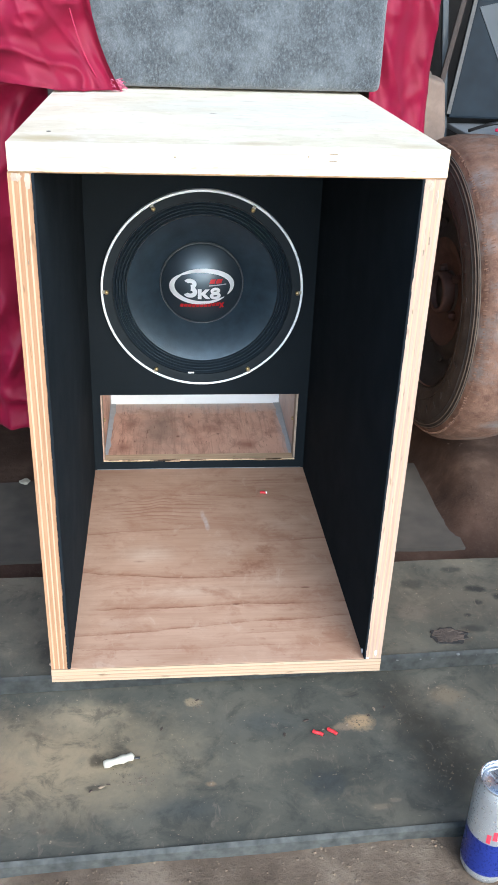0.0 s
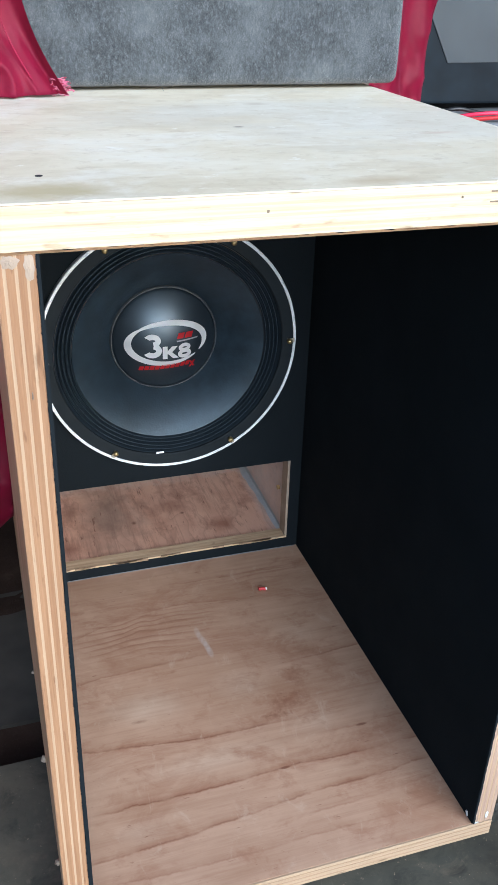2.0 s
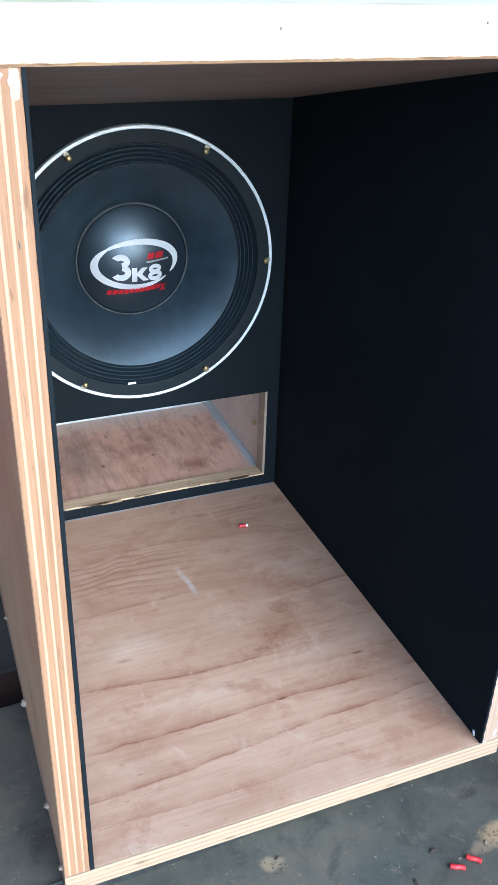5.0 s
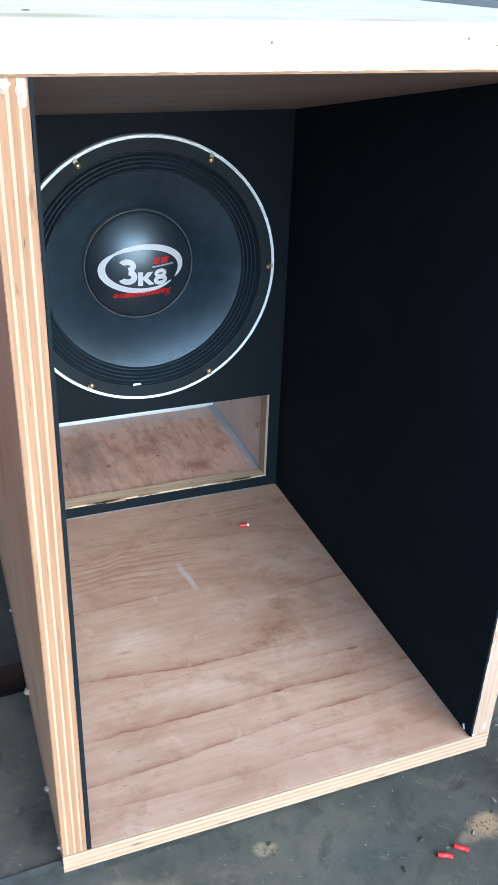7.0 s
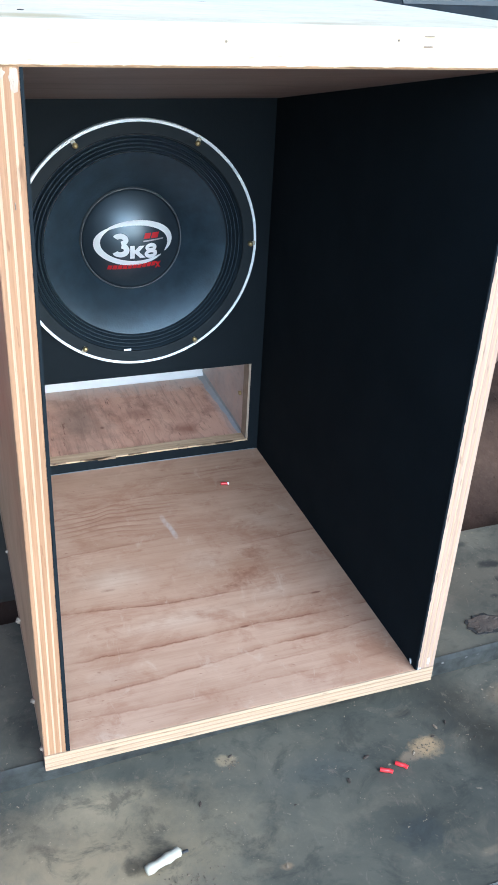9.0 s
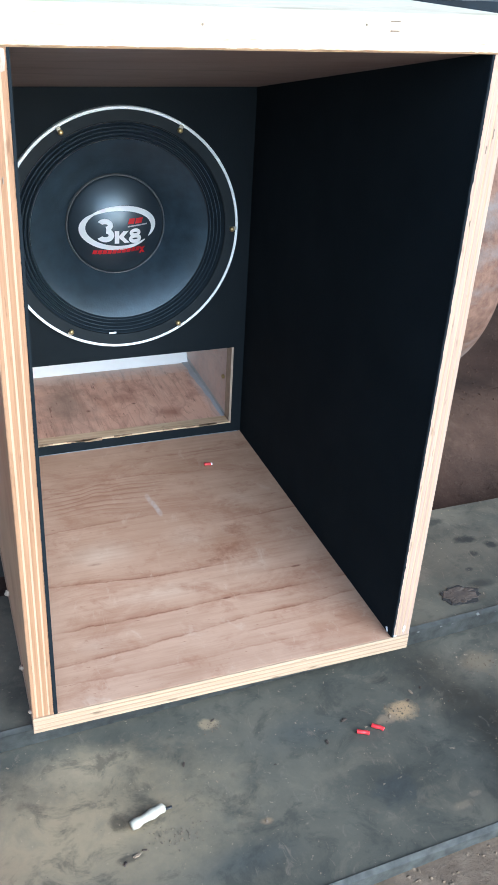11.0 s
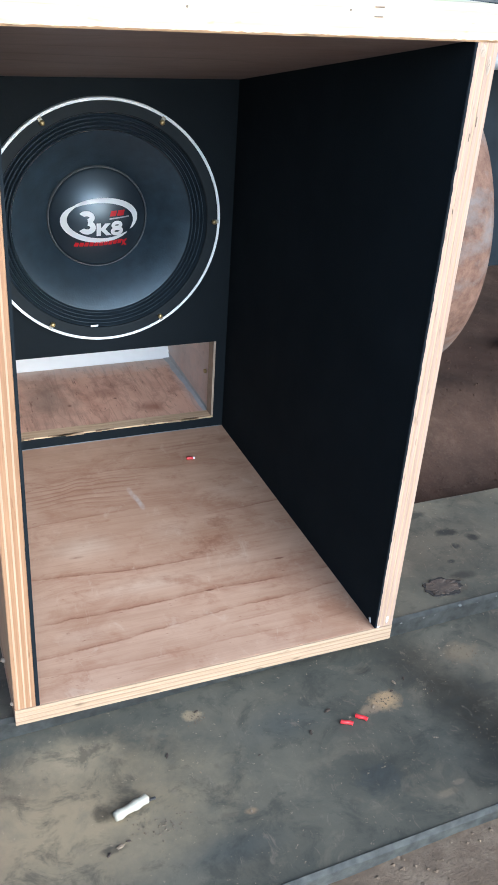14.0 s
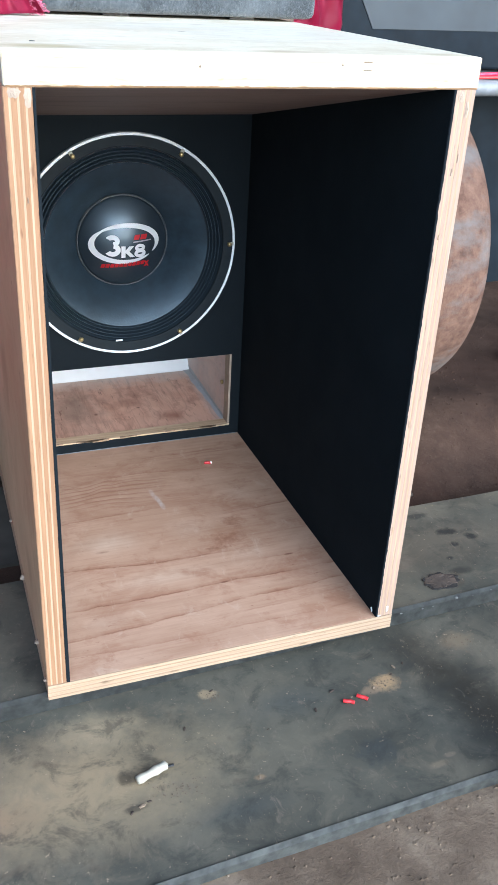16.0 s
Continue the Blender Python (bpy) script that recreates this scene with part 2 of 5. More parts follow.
def weathered():
    """The bleached, blotchy face of the top board."""
    n = Nodes("weathered_pale_veneer", rough=0.6, specular=0.3)
    c = n.ramp(n.noise((5, 8, 5), 7, 0.66), [(0.30, (0.56, 0.47, 0.325)), (0.5, (0.69, 0.61, 0.455)), (0.7, (0.78, 0.72, 0.585))])
    c = n.mix(n.ramp(n.noise((3, 5, 3), 5, 0.65, (5, 1, 0)), [(0.46, 0.0), (0.62, 0.6)]), c, (0.62, 0.585, 0.50))
    c = n.mix(n.ramp(n.noise((9, 13, 9), 6, 0.7, (2, 6, 0), 0.5), [(0.52, 0.0), (0.66, 0.6)]), c, (0.77, 0.73, 0.63))
    c = n.mix(n.ramp(n.noise((14, 24, 14), 5, 0.7, (1, 4, 2)), [(0.53, 0.0), (0.70, 0.5)]), c, (0.53, 0.44, 0.31))
    c = n.mix(n.ramp(n.noise((60, 75, 60), 5, 0.7, (3, 8, 2)), [(0.55, 0.0), (0.71, 0.45)]), c, (0.46, 0.365, 0.245))
    c = n.mix(n.ramp(n.noise((24, 40, 20), 5, 0.75, (7, 4, 2), 0.6), [(0.62, 0.0), (0.70, 0.7)]), c, (0.84, 0.81, 0.72))
    ragged = n.noise(26, 5, 0.65, (2, 2, 5))
    for x, y, wide, deep, colour, amount in ((-0.22, 0.03, 0.11, 0.055, (0.44, 0.36, 0.20), 0.8), (0.03, 0.02, 0.09, 0.025, (0.50, 0.39, 0.25), 0.7), (0.22, 0.02, 0.06, 0.04, (0.50, 0.40, 0.24), 0.7), (0.05, 0.40, 0.03, 0.02, (0.48, 0.40, 0.30), 0.6), (0.17, 0.20, 0.05, 0.01, (0.55, 0.34, 0.26), 0.35), (-0.012, 0.258, 0.007, 0.004, (0.14, 0.11, 0.08), 0.85)):
        c = n.mix(n.spot(x, y, wide, deep, 0.5, 1.25, amount, ragged, 0.8 if wide > 0.01 else 0.2), c, colour)
    fine = n.noise((8, 240, 8), 3, 0.7)
    c = n.mix(n.ramp(fine, [(0.5, 0.0), (0.8, 0.18)]), c, (0.48, 0.36, 0.24))
    n.bump(fine, 0.3, 0.0007)
    return n.done(c)


ply_top = weathered()


def layer(name, colour, dark, flat=False):
    """The cut edge of one ply, its grain along z, or along x where flat is set."""
    n = Nodes(name, rough=0.7, specular=0.25)
    g = n.noise((9, 200, 320) if flat else (320, 200, 9), 4, 0.7)
    spots = n.ramp(n.noise((30, 60, 130) if flat else (130, 60, 30), 3), [(0.635, 0.0), (0.74, 0.7)])
    c = n.mix(n.ramp(g, [(0.35, 0.0), (0.7, 0.75)]), colour, dark)
    c = n.mix(spots, c, tuple(v * 0.5 for v in dark))
    c = n.mix(n.ramp(n.random(), [(0.0, 0.0), (1.0, 0.0 if flat else 0.35)]), c, dark)
    n.bump(g, 0.5, 0.0008)
    return n.done(c)


edge_pale = layer("pale_ply_edge", (0.395, 0.28, 0.18), (0.29, 0.19, 0.115))
edge_brown = layer("brown_ply_edge", (0.315, 0.178, 0.096), (0.195, 0.098, 0.049))
edge_top = layer("bleached_ply_edge", (0.365, 0.262, 0.195), (0.245, 0.158, 0.112))
flat_pale = layer("pale_flat_ply_edge", (0.37, 0.27, 0.18), (0.27, 0.18, 0.11), True)
flat_tan = layer("tan_floor_ply_edge", (0.315, 0.215, 0.138), (0.20, 0.125, 0.075), True)
flat_brown = layer("brown_flat_ply_edge", (0.42, 0.27, 0.15), (0.26, 0.14, 0.07), True)
flat_lip = layer("pale_port_lip_edge", (0.62, 0.45, 0.29), (0.36, 0.22, 0.12), True)
flat_mid = layer("tan_flat_ply_edge", (0.54, 0.42, 0.285), (0.36, 0.24, 0.145), True)
flat_top = layer("bleached_flat_ply_edge", (0.60, 0.485, 0.34), (0.42, 0.30, 0.18), True)


def black_paint():
    n = Nodes("matt_black_paint", rough=0.8, specular=0.03)
    g = n.noise(420, 3, 0.6)
    c = n.ramp(n.noise(6, 5, 0.6), [(0.3, (0.0086, 0.0111, 0.0131)), (0.75, (0.0122, 0.0154, 0.0182))])
    dust = n.ramp(n.noise(75, 2), [(0.79, 0.0), (0.83, 0.35)])
    c = n.mix(dust, c, (0.12, 0.12, 0.12))
    n.set(n.b, "Roughness", n.ramp(n.noise(14, 4), [(0.3, 0.75), (0.7, 0.88)]))
    n.bump(g, 0.35, 0.0008)
    return n.done(c)


black = black_paint()


def plain(name, colour, rough=0.5, metal=0.0, vary=0.25, scale=40, bump=0.15, specular=0.5, coat=0.0, tint=(1, 1, 1)):
    """A nearly even colour with wear at two scales."""
    n = Nodes(name, rough, metal, specular)
    n.set(n.b, "Coat Weight", coat)
    n.set(n.b, "Specular Tint", (*tint, 1))
    n.set(n.b, "Coat Tint", (*tint, 1))
    n.set(n.b, "Coat Roughness", 0.3)
    dim = tuple(v * (1 - vary) for v in colour)
    c = n.ramp(n.noise(scale, 5, 0.6), [(0.3, dim), (0.7, colour)])
    c = n.mix(n.ramp(n.noise(scale * 0.12, 3), [(0.4, 0.0), (0.75, 0.5)]), c, dim)
    f = n.noise(scale * 8, 3)
    n.set(n.b, "Roughness", n.ramp(f, [(0.2, max(0.02, rough - 0.08)), (0.8, min(1, rough + 0.1))]))
    if bump:
        n.bump(f, bump, 0.0006)
    return n.done(c)


# the blue tint puts reflected sky colour into cone, surround and cap sheen
cone_paper = plain("black_paper_cone", (0.0225, 0.0365, 0.0505), 0.42, vary=0.6, scale=38, bump=0.35, specular=0.55, tint=(0.72, 0.88, 1.0))
rubber_black = plain("black_coated_cloth", (0.0210, 0.0300, 0.0390), 0.5, vary=0.3, specular=0.3, tint=(0.72, 0.88, 1.0))
gasket_black = plain("black_fibre_gasket", (0.0170, 0.0225, 0.0265), 0.7, vary=0.3, specular=0.15)
cap_black = plain("satin_black_dust_cap", (0.010, 0.014, 0.019), 0.42, vary=0.4, scale=30, bump=0.10, specular=1.0, coat=0.25, tint=(0.72, 0.88, 1.0))
cap_glue = plain("dusty_black_glue", (0.060, 0.068, 0.075), 0.5, vary=0.5, scale=60)
ring_white = plain("white_enamel_ring", (0.82, 0.84, 0.85), 0.3, vary=0.06)
print_white = plain("white_print", (0.92, 0.93, 0.94), 0.45, vary=0.05, bump=0)
print_grey = plain("grey_print", (0.50, 0.52, 0.54), 0.45, vary=0.05, bump=0)
print_red = plain("red_print", (0.62, 0.02, 0.03), 0.45, vary=0.1, bump=0)
brass = plain("brass_plated_screw", (0.55, 0.42, 0.20), 0.35, 0.8, vary=0.4)
lip_wood = plain("splintered_brown_edge", (0.43, 0.285, 0.175), 0.8, vary=0.6, scale=90, bump=0.5)
glue = plain("white_glue", (0.48, 0.49, 0.50), 0.5, vary=0.2, scale=90, bump=0.3)
primer = plain("white_primed_board", (0.82, 0.81, 0.79), 0.6, vary=0.15)
plastic_white = plain("dusty_white_plastic", (0.42, 0.385, 0.30), 0.5, vary=0.25, scale=120)
red_pvc = plain("red_insulation", (0.60, 0.03, 0.035), 0.4, vary=0.2)
pink_pvc = plain("bright_red_insulation", (0.72, 0.03, 0.09), 0.35, vary=0.1)
black_pvc = plain("black_insulation", (0.012, 0.012, 0.013), 0.4)
pipe_grey = plain("dusty_grey_plastic", (0.22, 0.23, 0.24), 0.45, vary=0.3)
navy = plain("dark_blue_paint", (0.0100, 0.0160, 0.0225), 0.6, vary=0.5, scale=14, specular=0.12)
chalky = plain("scuffed_tan_edge", (0.075, 0.073, 0.070), 0.8, vary=0.4, scale=40)
dusty_block = plain("dusty_tan_cement", (0.165, 0.117, 0.090), 0.95, vary=0.4, scale=35, bump=0.6)
panel_grey = plain("blue_grey_paint", (0.042, 0.053, 0.062), 0.5, vary=0.3, scale=9, specular=0.3)
concrete = plain("pale_bounce_ground", (0.42, 0.44, 0.455), 0.9, vary=0.2, scale=3, bump=0.3)
rust_brown = plain("rusty_brown_steel", (0.032, 0.020, 0.015), 0.8, vary=0.55, scale=30, bump=0.5)
alu = plain("bare_aluminium", (0.72, 0.72, 0.73), 0.28, 0.9, vary=0.12)
can_silver = plain("silver_lacquer", (0.62, 0.64, 0.66), 0.3, 0.75, vary=0.1)
can_blue = plain("blue_lacquer", (0.02, 0.035, 0.22), 0.28, 0.35, vary=0.2)
can_red = plain("red_lacquer", (0.7, 0.05, 0.08), 0.3, 0.2, vary=0.1)
wall_paint = plain("grey_plaster", (0.055, 0.048, 0.042), 0.9, vary=0.35, scale=5, bump=0.4)
roof_sheet = plain("grey_roof_sheet", (0.10, 0.095, 0.09), 0.8, vary=0.3, scale=6)


def satin():
    n = Nodes("crimson_satin", rough=0.52, specular=0.26)
    n.set(n.b, "Sheen Weight", 0.05)
    n.set(n.b, "Sheen Tint", (1.0, 0.45, 0.6, 1))
    n.set(n.b, "Anisotropic", 0.5)
    weave = n.noise((900, 900, 120), 2)
    c = n.ramp(n.noise(9, 3), [(0.3, (0.225, 0.006, 0.030)), (0.7, (0.315, 0.012, 0.050))])
    n.bump(weave, 0.12, 0.0005)
    return n.done(c)


def carpet():
    n = Nodes("grey_needle_felt", rough=0.95, specular=0.2)
    n.set(n.b, "Sheen Weight", 0.3)
    tuft = n.noise((300, 300, 210), 5, 0.8, distort=0.15)
    blotch = n.noise(16, 5, 0.65)
    c = n.ramp(tuft, [(0.32, (0.018, 0.021, 0.023)), (0.55, (0.056, 0.062, 0.066)), (0.78, (0.15, 0.162, 0.168))])
    c = n.mix(n.ramp(blotch, [(0.42, 0.0), (0.68, 0.6)]), c, (0.125, 0.138, 0.145))
    n.bump(tuft, 0.8, 0.003)
    return n.done(c)


def slate():
    n = Nodes("worn_dark_slate", rough=0.6, specular=0.22)
    c = n.ramp(n.noise(5, 6, 0.62), [(0.3, (0.043, 0.042, 0.034)), (0.55, (0.084, 0.079, 0.061)), (0.75, (0.135, 0.118, 0.087))])
    dust = n.ramp(n.noise((3.2, 5, 3), 7, 0.6, (3.3, 1, 2)), [(0.47, 0.0), (0.72, 0.5)])
    c = n.mix(dust, c, (0.17, 0.142, 0.098))
    ragged = n.noise(38, 6, 0.7, (2, 2, 5))
    for x, y, wide, deep, colour, strength in (
            (-0.25, -0.13, 0.34, 0.17, (0.27, 0.205, 0.125), 0.9), (-0.21, -0.045, 0.10, 0.06, (0.30, 0.235, 0.15), 0.7), (-0.36, -0.15, 0.12, 0.05, (0.24, 0.165, 0.10), 0.7),
            (0.206, -0.078, 0.050, 0.036, (0.34, 0.225, 0.12), 0.95), (0.178, -0.086, 0.040, 0.018, (0.22, 0.155, 0.10), 0.8), (-0.046, -0.024, 0.034, 0.022, (0.27, 0.205, 0.125), 0.9),
            (0.355, -0.03, 0.07, 0.045, (0.18, 0.135, 0.085), 0.6), (-0.026, -0.18, 0.020, 0.013, (0.22, 0.15, 0.09), 0.8), (0.205, -0.232, 0.040, 0.012, (0.20, 0.15, 0.10), 0.6), (0.228, -0.222, 0.018, 0.008, (0.22, 0.16, 0.11), 0.5),
            (0.06, -0.07, 0.11, 0.05, (0.060, 0.066, 0.062), 0.5), (0.14, -0.19, 0.075, 0.055, (0.040, 0.046, 0.048), 0.5), (-0.06, -0.22, 0.11, 0.035, (0.055, 0.060, 0.056), 0.55),
            (0.42, 0.17, 0.30, 0.13, (0.098, 0.082, 0.060), 0.6), (0.20, -0.02, 0.03, 0.018, (0.02, 0.02, 0.018), 0.6), (0.472, 0.198, 0.050, 0.024, (0.014, 0.015, 0.015), 0.8), (0.508, 0.176, 0.034, 0.022, (0.014, 0.015, 0.015), 0.8), (0.464, 0.161, 0.022, 0.016, (0.014, 0.015, 0.015), 0.75), (0.435, 0.126, 0.018, 0.013, (0.014, 0.015, 0.015), 0.75),
            (0.445, 0.257, 0.05, 0.02, (0.02, 0.021, 0.020), 0.6), (0.43, 0.09, 0.05, 0.025, (0.022, 0.021, 0.019), 0.6), (0.36, 0.215, 0.05, 0.034, (0.016, 0.017, 0.016), 0.5), (0.40, 0.07, 0.06, 0.04, (0.06, 0.04, 0.026), 0.8), (0.34, 0.14, 0.07, 0.05, (0.13, 0.105, 0.078), 0.6),
            # a diagonal cast shadow on the lower slab, painted as four dark ovals
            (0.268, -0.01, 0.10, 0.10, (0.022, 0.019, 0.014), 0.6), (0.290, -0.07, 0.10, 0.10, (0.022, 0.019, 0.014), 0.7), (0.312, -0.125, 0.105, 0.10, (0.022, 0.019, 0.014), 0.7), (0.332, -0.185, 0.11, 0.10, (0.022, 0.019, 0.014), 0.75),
            # the first spot is the white plug's shadow, painted left of it
            (-0.188, -0.130, 0.030, 0.026, (0.030, 0.026, 0.020), 0.7), (-0.185, -0.178, 0.035, 0.012, (0.035, 0.030, 0.024), 0.6)):
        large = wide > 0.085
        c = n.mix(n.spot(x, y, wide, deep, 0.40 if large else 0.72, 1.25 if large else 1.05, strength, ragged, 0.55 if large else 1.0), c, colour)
    mottle = n.noise((17, 20, 17), 7, 0.72, (3, 5, 8), 0.5)
    c = n.mix(n.ramp(mottle, [(0.36, 0.55), (0.48, 0.0)]), c, (0.034, 0.034, 0.029))
    c = n.mix(n.ramp(mottle, [(0.54, 0.0), (0.68, 0.5)]), c, (0.150, 0.125, 0.088))
    spots = n.ramp(n.noise((26, 30, 26), 3, 0.5, (1, 7, 2)), [(0.65, 0.0), (0.78, 0.4)])
    c = n.mix(spots, c, (0.030, 0.022, 0.020))
    scuff = n.ramp(n.noise((70, 34, 50), 5, 0.75, (9, 2, 6), 0.8), [(0.60, 0.0), (0.70, 0.55)])
    c = n.mix(scuff, c, (0.17, 0.135, 0.10))
    crumbs = n.ramp(n.noise(140, 4, 0.7), [(0.65, 0.0), (0.73, 0.8)])
    c = n.mix(crumbs, c, (0.32, 0.24, 0.16))
    n.set(n.b, "Roughness", n.ramp(dust, [(0.0, 0.55), (1.0, 0.9)]))
    n.bump(n.noise(60, 6, 0.7), 0.3, 0.002)
    return n.done(c)


def earth():
    n = Nodes("brown_earth", rough=0.95, specular=0.15)
    clod = n.noise(9, 7, 0.68)
    c = n.ramp(clod, [(0.3, (0.026, 0.0155, 0.011)), (0.55, (0.053, 0.032, 0.022)), (0.75, (0.100, 0.064, 0.045))])
    grit = n.noise(160, 5, 0.75)
    c = n.mix(n.ramp(grit, [(0.54, 0.0), (0.8, 0.4)]), c, (0.12, 0.085, 0.06))
    red = n.ramp(n.noise(2.2, 3), [(0.42, 0.0), (0.65, 0.6)])
    c = n.mix(red, c, (0.050, 0.025, 0.017))
    # pale dry sand lies in front of the slabs
    sand = n.ramp(clod, [(0.3, (0.070, 0.048, 0.032)), (0.52, (0.150, 0.108, 0.074)), (0.72, (0.26, 0.198, 0.138))])
    sand = n.mix(n.ramp(grit, [(0.52, 0.0), (0.75, 0.6)]), sand, (0.09, 0.068, 0.052))
    split = n.t.nodes.new("ShaderNodeSeparateXYZ")
    n.set(split, 0, n.map((1, -2.5, 1)))
    edge = n.t.nodes.new("ShaderNodeMath")
    edge.operation = "ADD"
    n.set(edge, 0, split.outputs["Y"])
    n.set(edge, 1, n.noise(7, 4, 0.6, (3, 3, 3)))
    # the darker earth behind the sand also stands in for shade there
    c = n.mix(n.ramp(edge.outputs[0], [(0.80, 0.0), (1.0, 0.9)]), c, sand)
    n.bump(grit, 0.6, 0.004)
    return n.done(c)


def tyre_rubber(name, mud):
    n = Nodes(name, rough=0.85, specular=0.25)
    c = n.ramp(n.noise(30, 5), [(0.3, (0.015, 0.013, 0.012)), (0.7, (0.034, 0.029, 0.025))])
    dirt = n.ramp(n.noise((9, 9, 9), 7, 0.7, (2, 3, 1)), [(0.5 - mud * 0.42, 0.0), (0.78 - mud * 0.3, 1.0)])
    c = n.mix(dirt, c, n.ramp(n.noise(40, 5, 0.7), [(0.3, (0.072, 0.036, 0.024)), (0.7, (0.165, 0.097, 0.067))] if mud > 0.5 else [(0.3, (0.026, 0.018, 0.014)), (0.7, (0.055, 0.038, 0.029))]))
    if mud > 0.5:
        grey = n.ramp(n.noise((7, 12, 12), 5, 0.65, (6, 1, 4)), [(0.5, 0.0), (0.66, 0.7)])
        c = n.mix(grey, c, (0.13, 0.125, 0.12))
    n.bump(n.noise(70, 6, 0.7), 0.6, 0.004)
    return n.done(c)


sawn = plain("sawn_slate_edge", (0.135, 0.140, 0.130), 0.75, vary=0.65, scale=55, bump=0.8)
sawn_dark = plain("dark_sawn_slate_edge", (0.070, 0.074, 0.068), 0.75, vary=0.65, scale=55, bump=0.8)
satin_red, felt, slab_stone, dirt = satin(), carpet(), slate(), earth()
tread_mud, sidewall_rubber = tyre_rubber("muddy_tread_rubber", 1.0), tyre_rubber("dusty_sidewall_rubber", 0.0)
rim_steel = plain("dark_rusted_steel", (0.021, 0.020, 0.022), 0.6, 0.3, vary=0.5, scale=22)
rib_mud = plain("tan_dust_on_rubber", (0.105, 0.080, 0.060), 0.9, vary=0.4, scale=60, bump=0.4)
hub_rust = plain("red_brown_rust", (0.062, 0.030, 0.023), 0.75, 0.2, vary=0.7, scale=50)


# ---- mesh helpers ----
def part(name, bm, material, parent=None, label="", smooth=False):
    """Links a bmesh as one mesh object, under parent where one is given."""
    me = bpy.data.meshes.new(name)
    bmesh.ops.recalc_face_normals(bm, faces=bm.faces)
    bm.to_mesh(me)
    bm.free()
    me.materials.append(material)
    if smooth:
        me.shade_smooth()
    ob = new(name, me)
    if parent:
        ob.parent = parent
    if label:
        tagged(ob, label)
    return ob


def bevelled(bm, width, segments=2):
    bmesh.ops.bevel(bm, geom=list(bm.edges), offset=width, segments=segments, affect="EDGES", profile=0.6)
    return bm


def hexa(corners, bevel=0.0, segments=2):
    """A six-sided body: four corners of one face, then the four opposite ones."""
    bm = bmesh.new()
    v = [bm.verts.new(c) for c in corners]
    for f in ((0, 1, 2, 3), (7, 6, 5, 4), (0, 4, 5, 1), (1, 5, 6, 2), (2, 6, 7, 3), (3, 7, 4, 0)):
        bm.faces.new([v[i] for i in f])
    bmesh.ops.recalc_face_normals(bm, faces=bm.faces)
    return bevelled(bm, bevel, segments) if bevel else bm


def block(x0, x1, y0, y1, z0, z1, bevel=0.0, segments=2):
    return hexa([(x0, y0, z0), (x1, y0, z0), (x1, y1, z0), (x0, y1, z0), (x0, y0, z1), (x1, y0, z1), (x1, y1, z1), (x0, y1, z1)], bevel, segments)


def lathe(profile, steps=64, axis="Y", closed=False):
    """Turns (radius, height) pairs about an axis through the origin."""
    bm = bmesh.new()
    rings = []
    for r, h in profile:
        ring = []
        for i in range(steps):
            a = 2 * math.pi * i / steps
            c, s = r * math.cos(a), r * math.sin(a)
            ring.append(bm.verts.new({"Y": (c, h, s), "Z": (c, s, h), "X": (h, c, s)}[axis]))
        rings.append(ring)
    pairs = list(zip(rings, rings[1:])) + ([(rings[-1], rings[0])] if closed else [])
    for a, b in pairs:
        for i in range(steps):
            j = (i + 1) % steps
            bm.faces.new((a[i], a[j], b[j], b[i]))
    if not closed:
        for ring, (r, h) in ((rings[0], profile[0]), (rings[-1], profile[-1])):
            if r < 0.004:
                bmesh.ops.contextual_create(bm, geom=ring)
    return bm


def tube(points, radius, sides=8):
    """A round cord along a smooth line of points."""
    bm = bmesh.new()
    pts = [Vector(p) for p in points]
    fine = []
    for i in range(len(pts) - 1):
        a, b, c, d = pts[max(i - 1, 0)], pts[i], pts[i + 1], pts[min(i + 2, len(pts) - 1)]
        for k in range(6):
            u = k / 6
            fine.append(0.5 * (2 * b + (c - a) * u + (2 * a - 5 * b + 4 * c - d) * u * u + (3 * b - a - 3 * c + d) * u ** 3))
    fine.append(pts[-1])
    rings = []
    for i, p in enumerate(fine):
        t = (fine[min(i + 1, len(fine) - 1)] - fine[max(i - 1, 0)]).normalized()
        s = t.cross(Vector((0, 0, 1)) if abs(t.z) < 0.9 else Vector((1, 0, 0))).normalized()
        u = s.cross(t)
        rings.append([bm.verts.new(p + radius * (math.cos(q) * s + math.sin(q) * u)) for q in (2 * math.pi * k / sides for k in range(sides))])
    for a, b in zip(rings, rings[1:]):
        for i in range(sides):
            bm.faces.new((a[i], a[(i + 1) % sides], b[(i + 1) % sides], b[i]))
    bm.faces.new(rings[0]), bm.faces.new(rings[-1])
    return bm


def sheet(nu, nv, where, thickness=0.0):
    """A grid whose points come from where(u, v), with u and v from 0 to 1."""
    bm = bmesh.new()
    g = [[bm.verts.new(where(i / nu, j / nv)) for j in range(nv + 1)] for i in range(nu + 1)]
    for i in range(nu):
        for j in range(nv):
            bm.faces.new((g[i][j], g[i + 1][j], g[i + 1][j + 1], g[i][j + 1]))
    if thickness:
        bmesh.ops.solidify(bm, geom=list(bm.faces), thickness=thickness)
    return bm


def lump(size, seed, rough=0.25, flat=0.5):
    """A small uneven stone or crumb."""
    bm = bmesh.new()
    bmesh.ops.create_icosphere(bm, subdivisions=2, radius=size)
    for v in bm.verts:
        v.co *= 1 + rough * noise.noise(v.co * (1.7 / size) + Vector((seed, seed * 2, 0)))
        v.co.z *= flat
    return bm


def thing(name, at=(0, 0, 0), label="", category="", group="", turn=(0, 0, 0)):
    ob = new(name)
    ob.matrix_world = pose(*at, *turn)
    return tagged(ob, label, category, group)


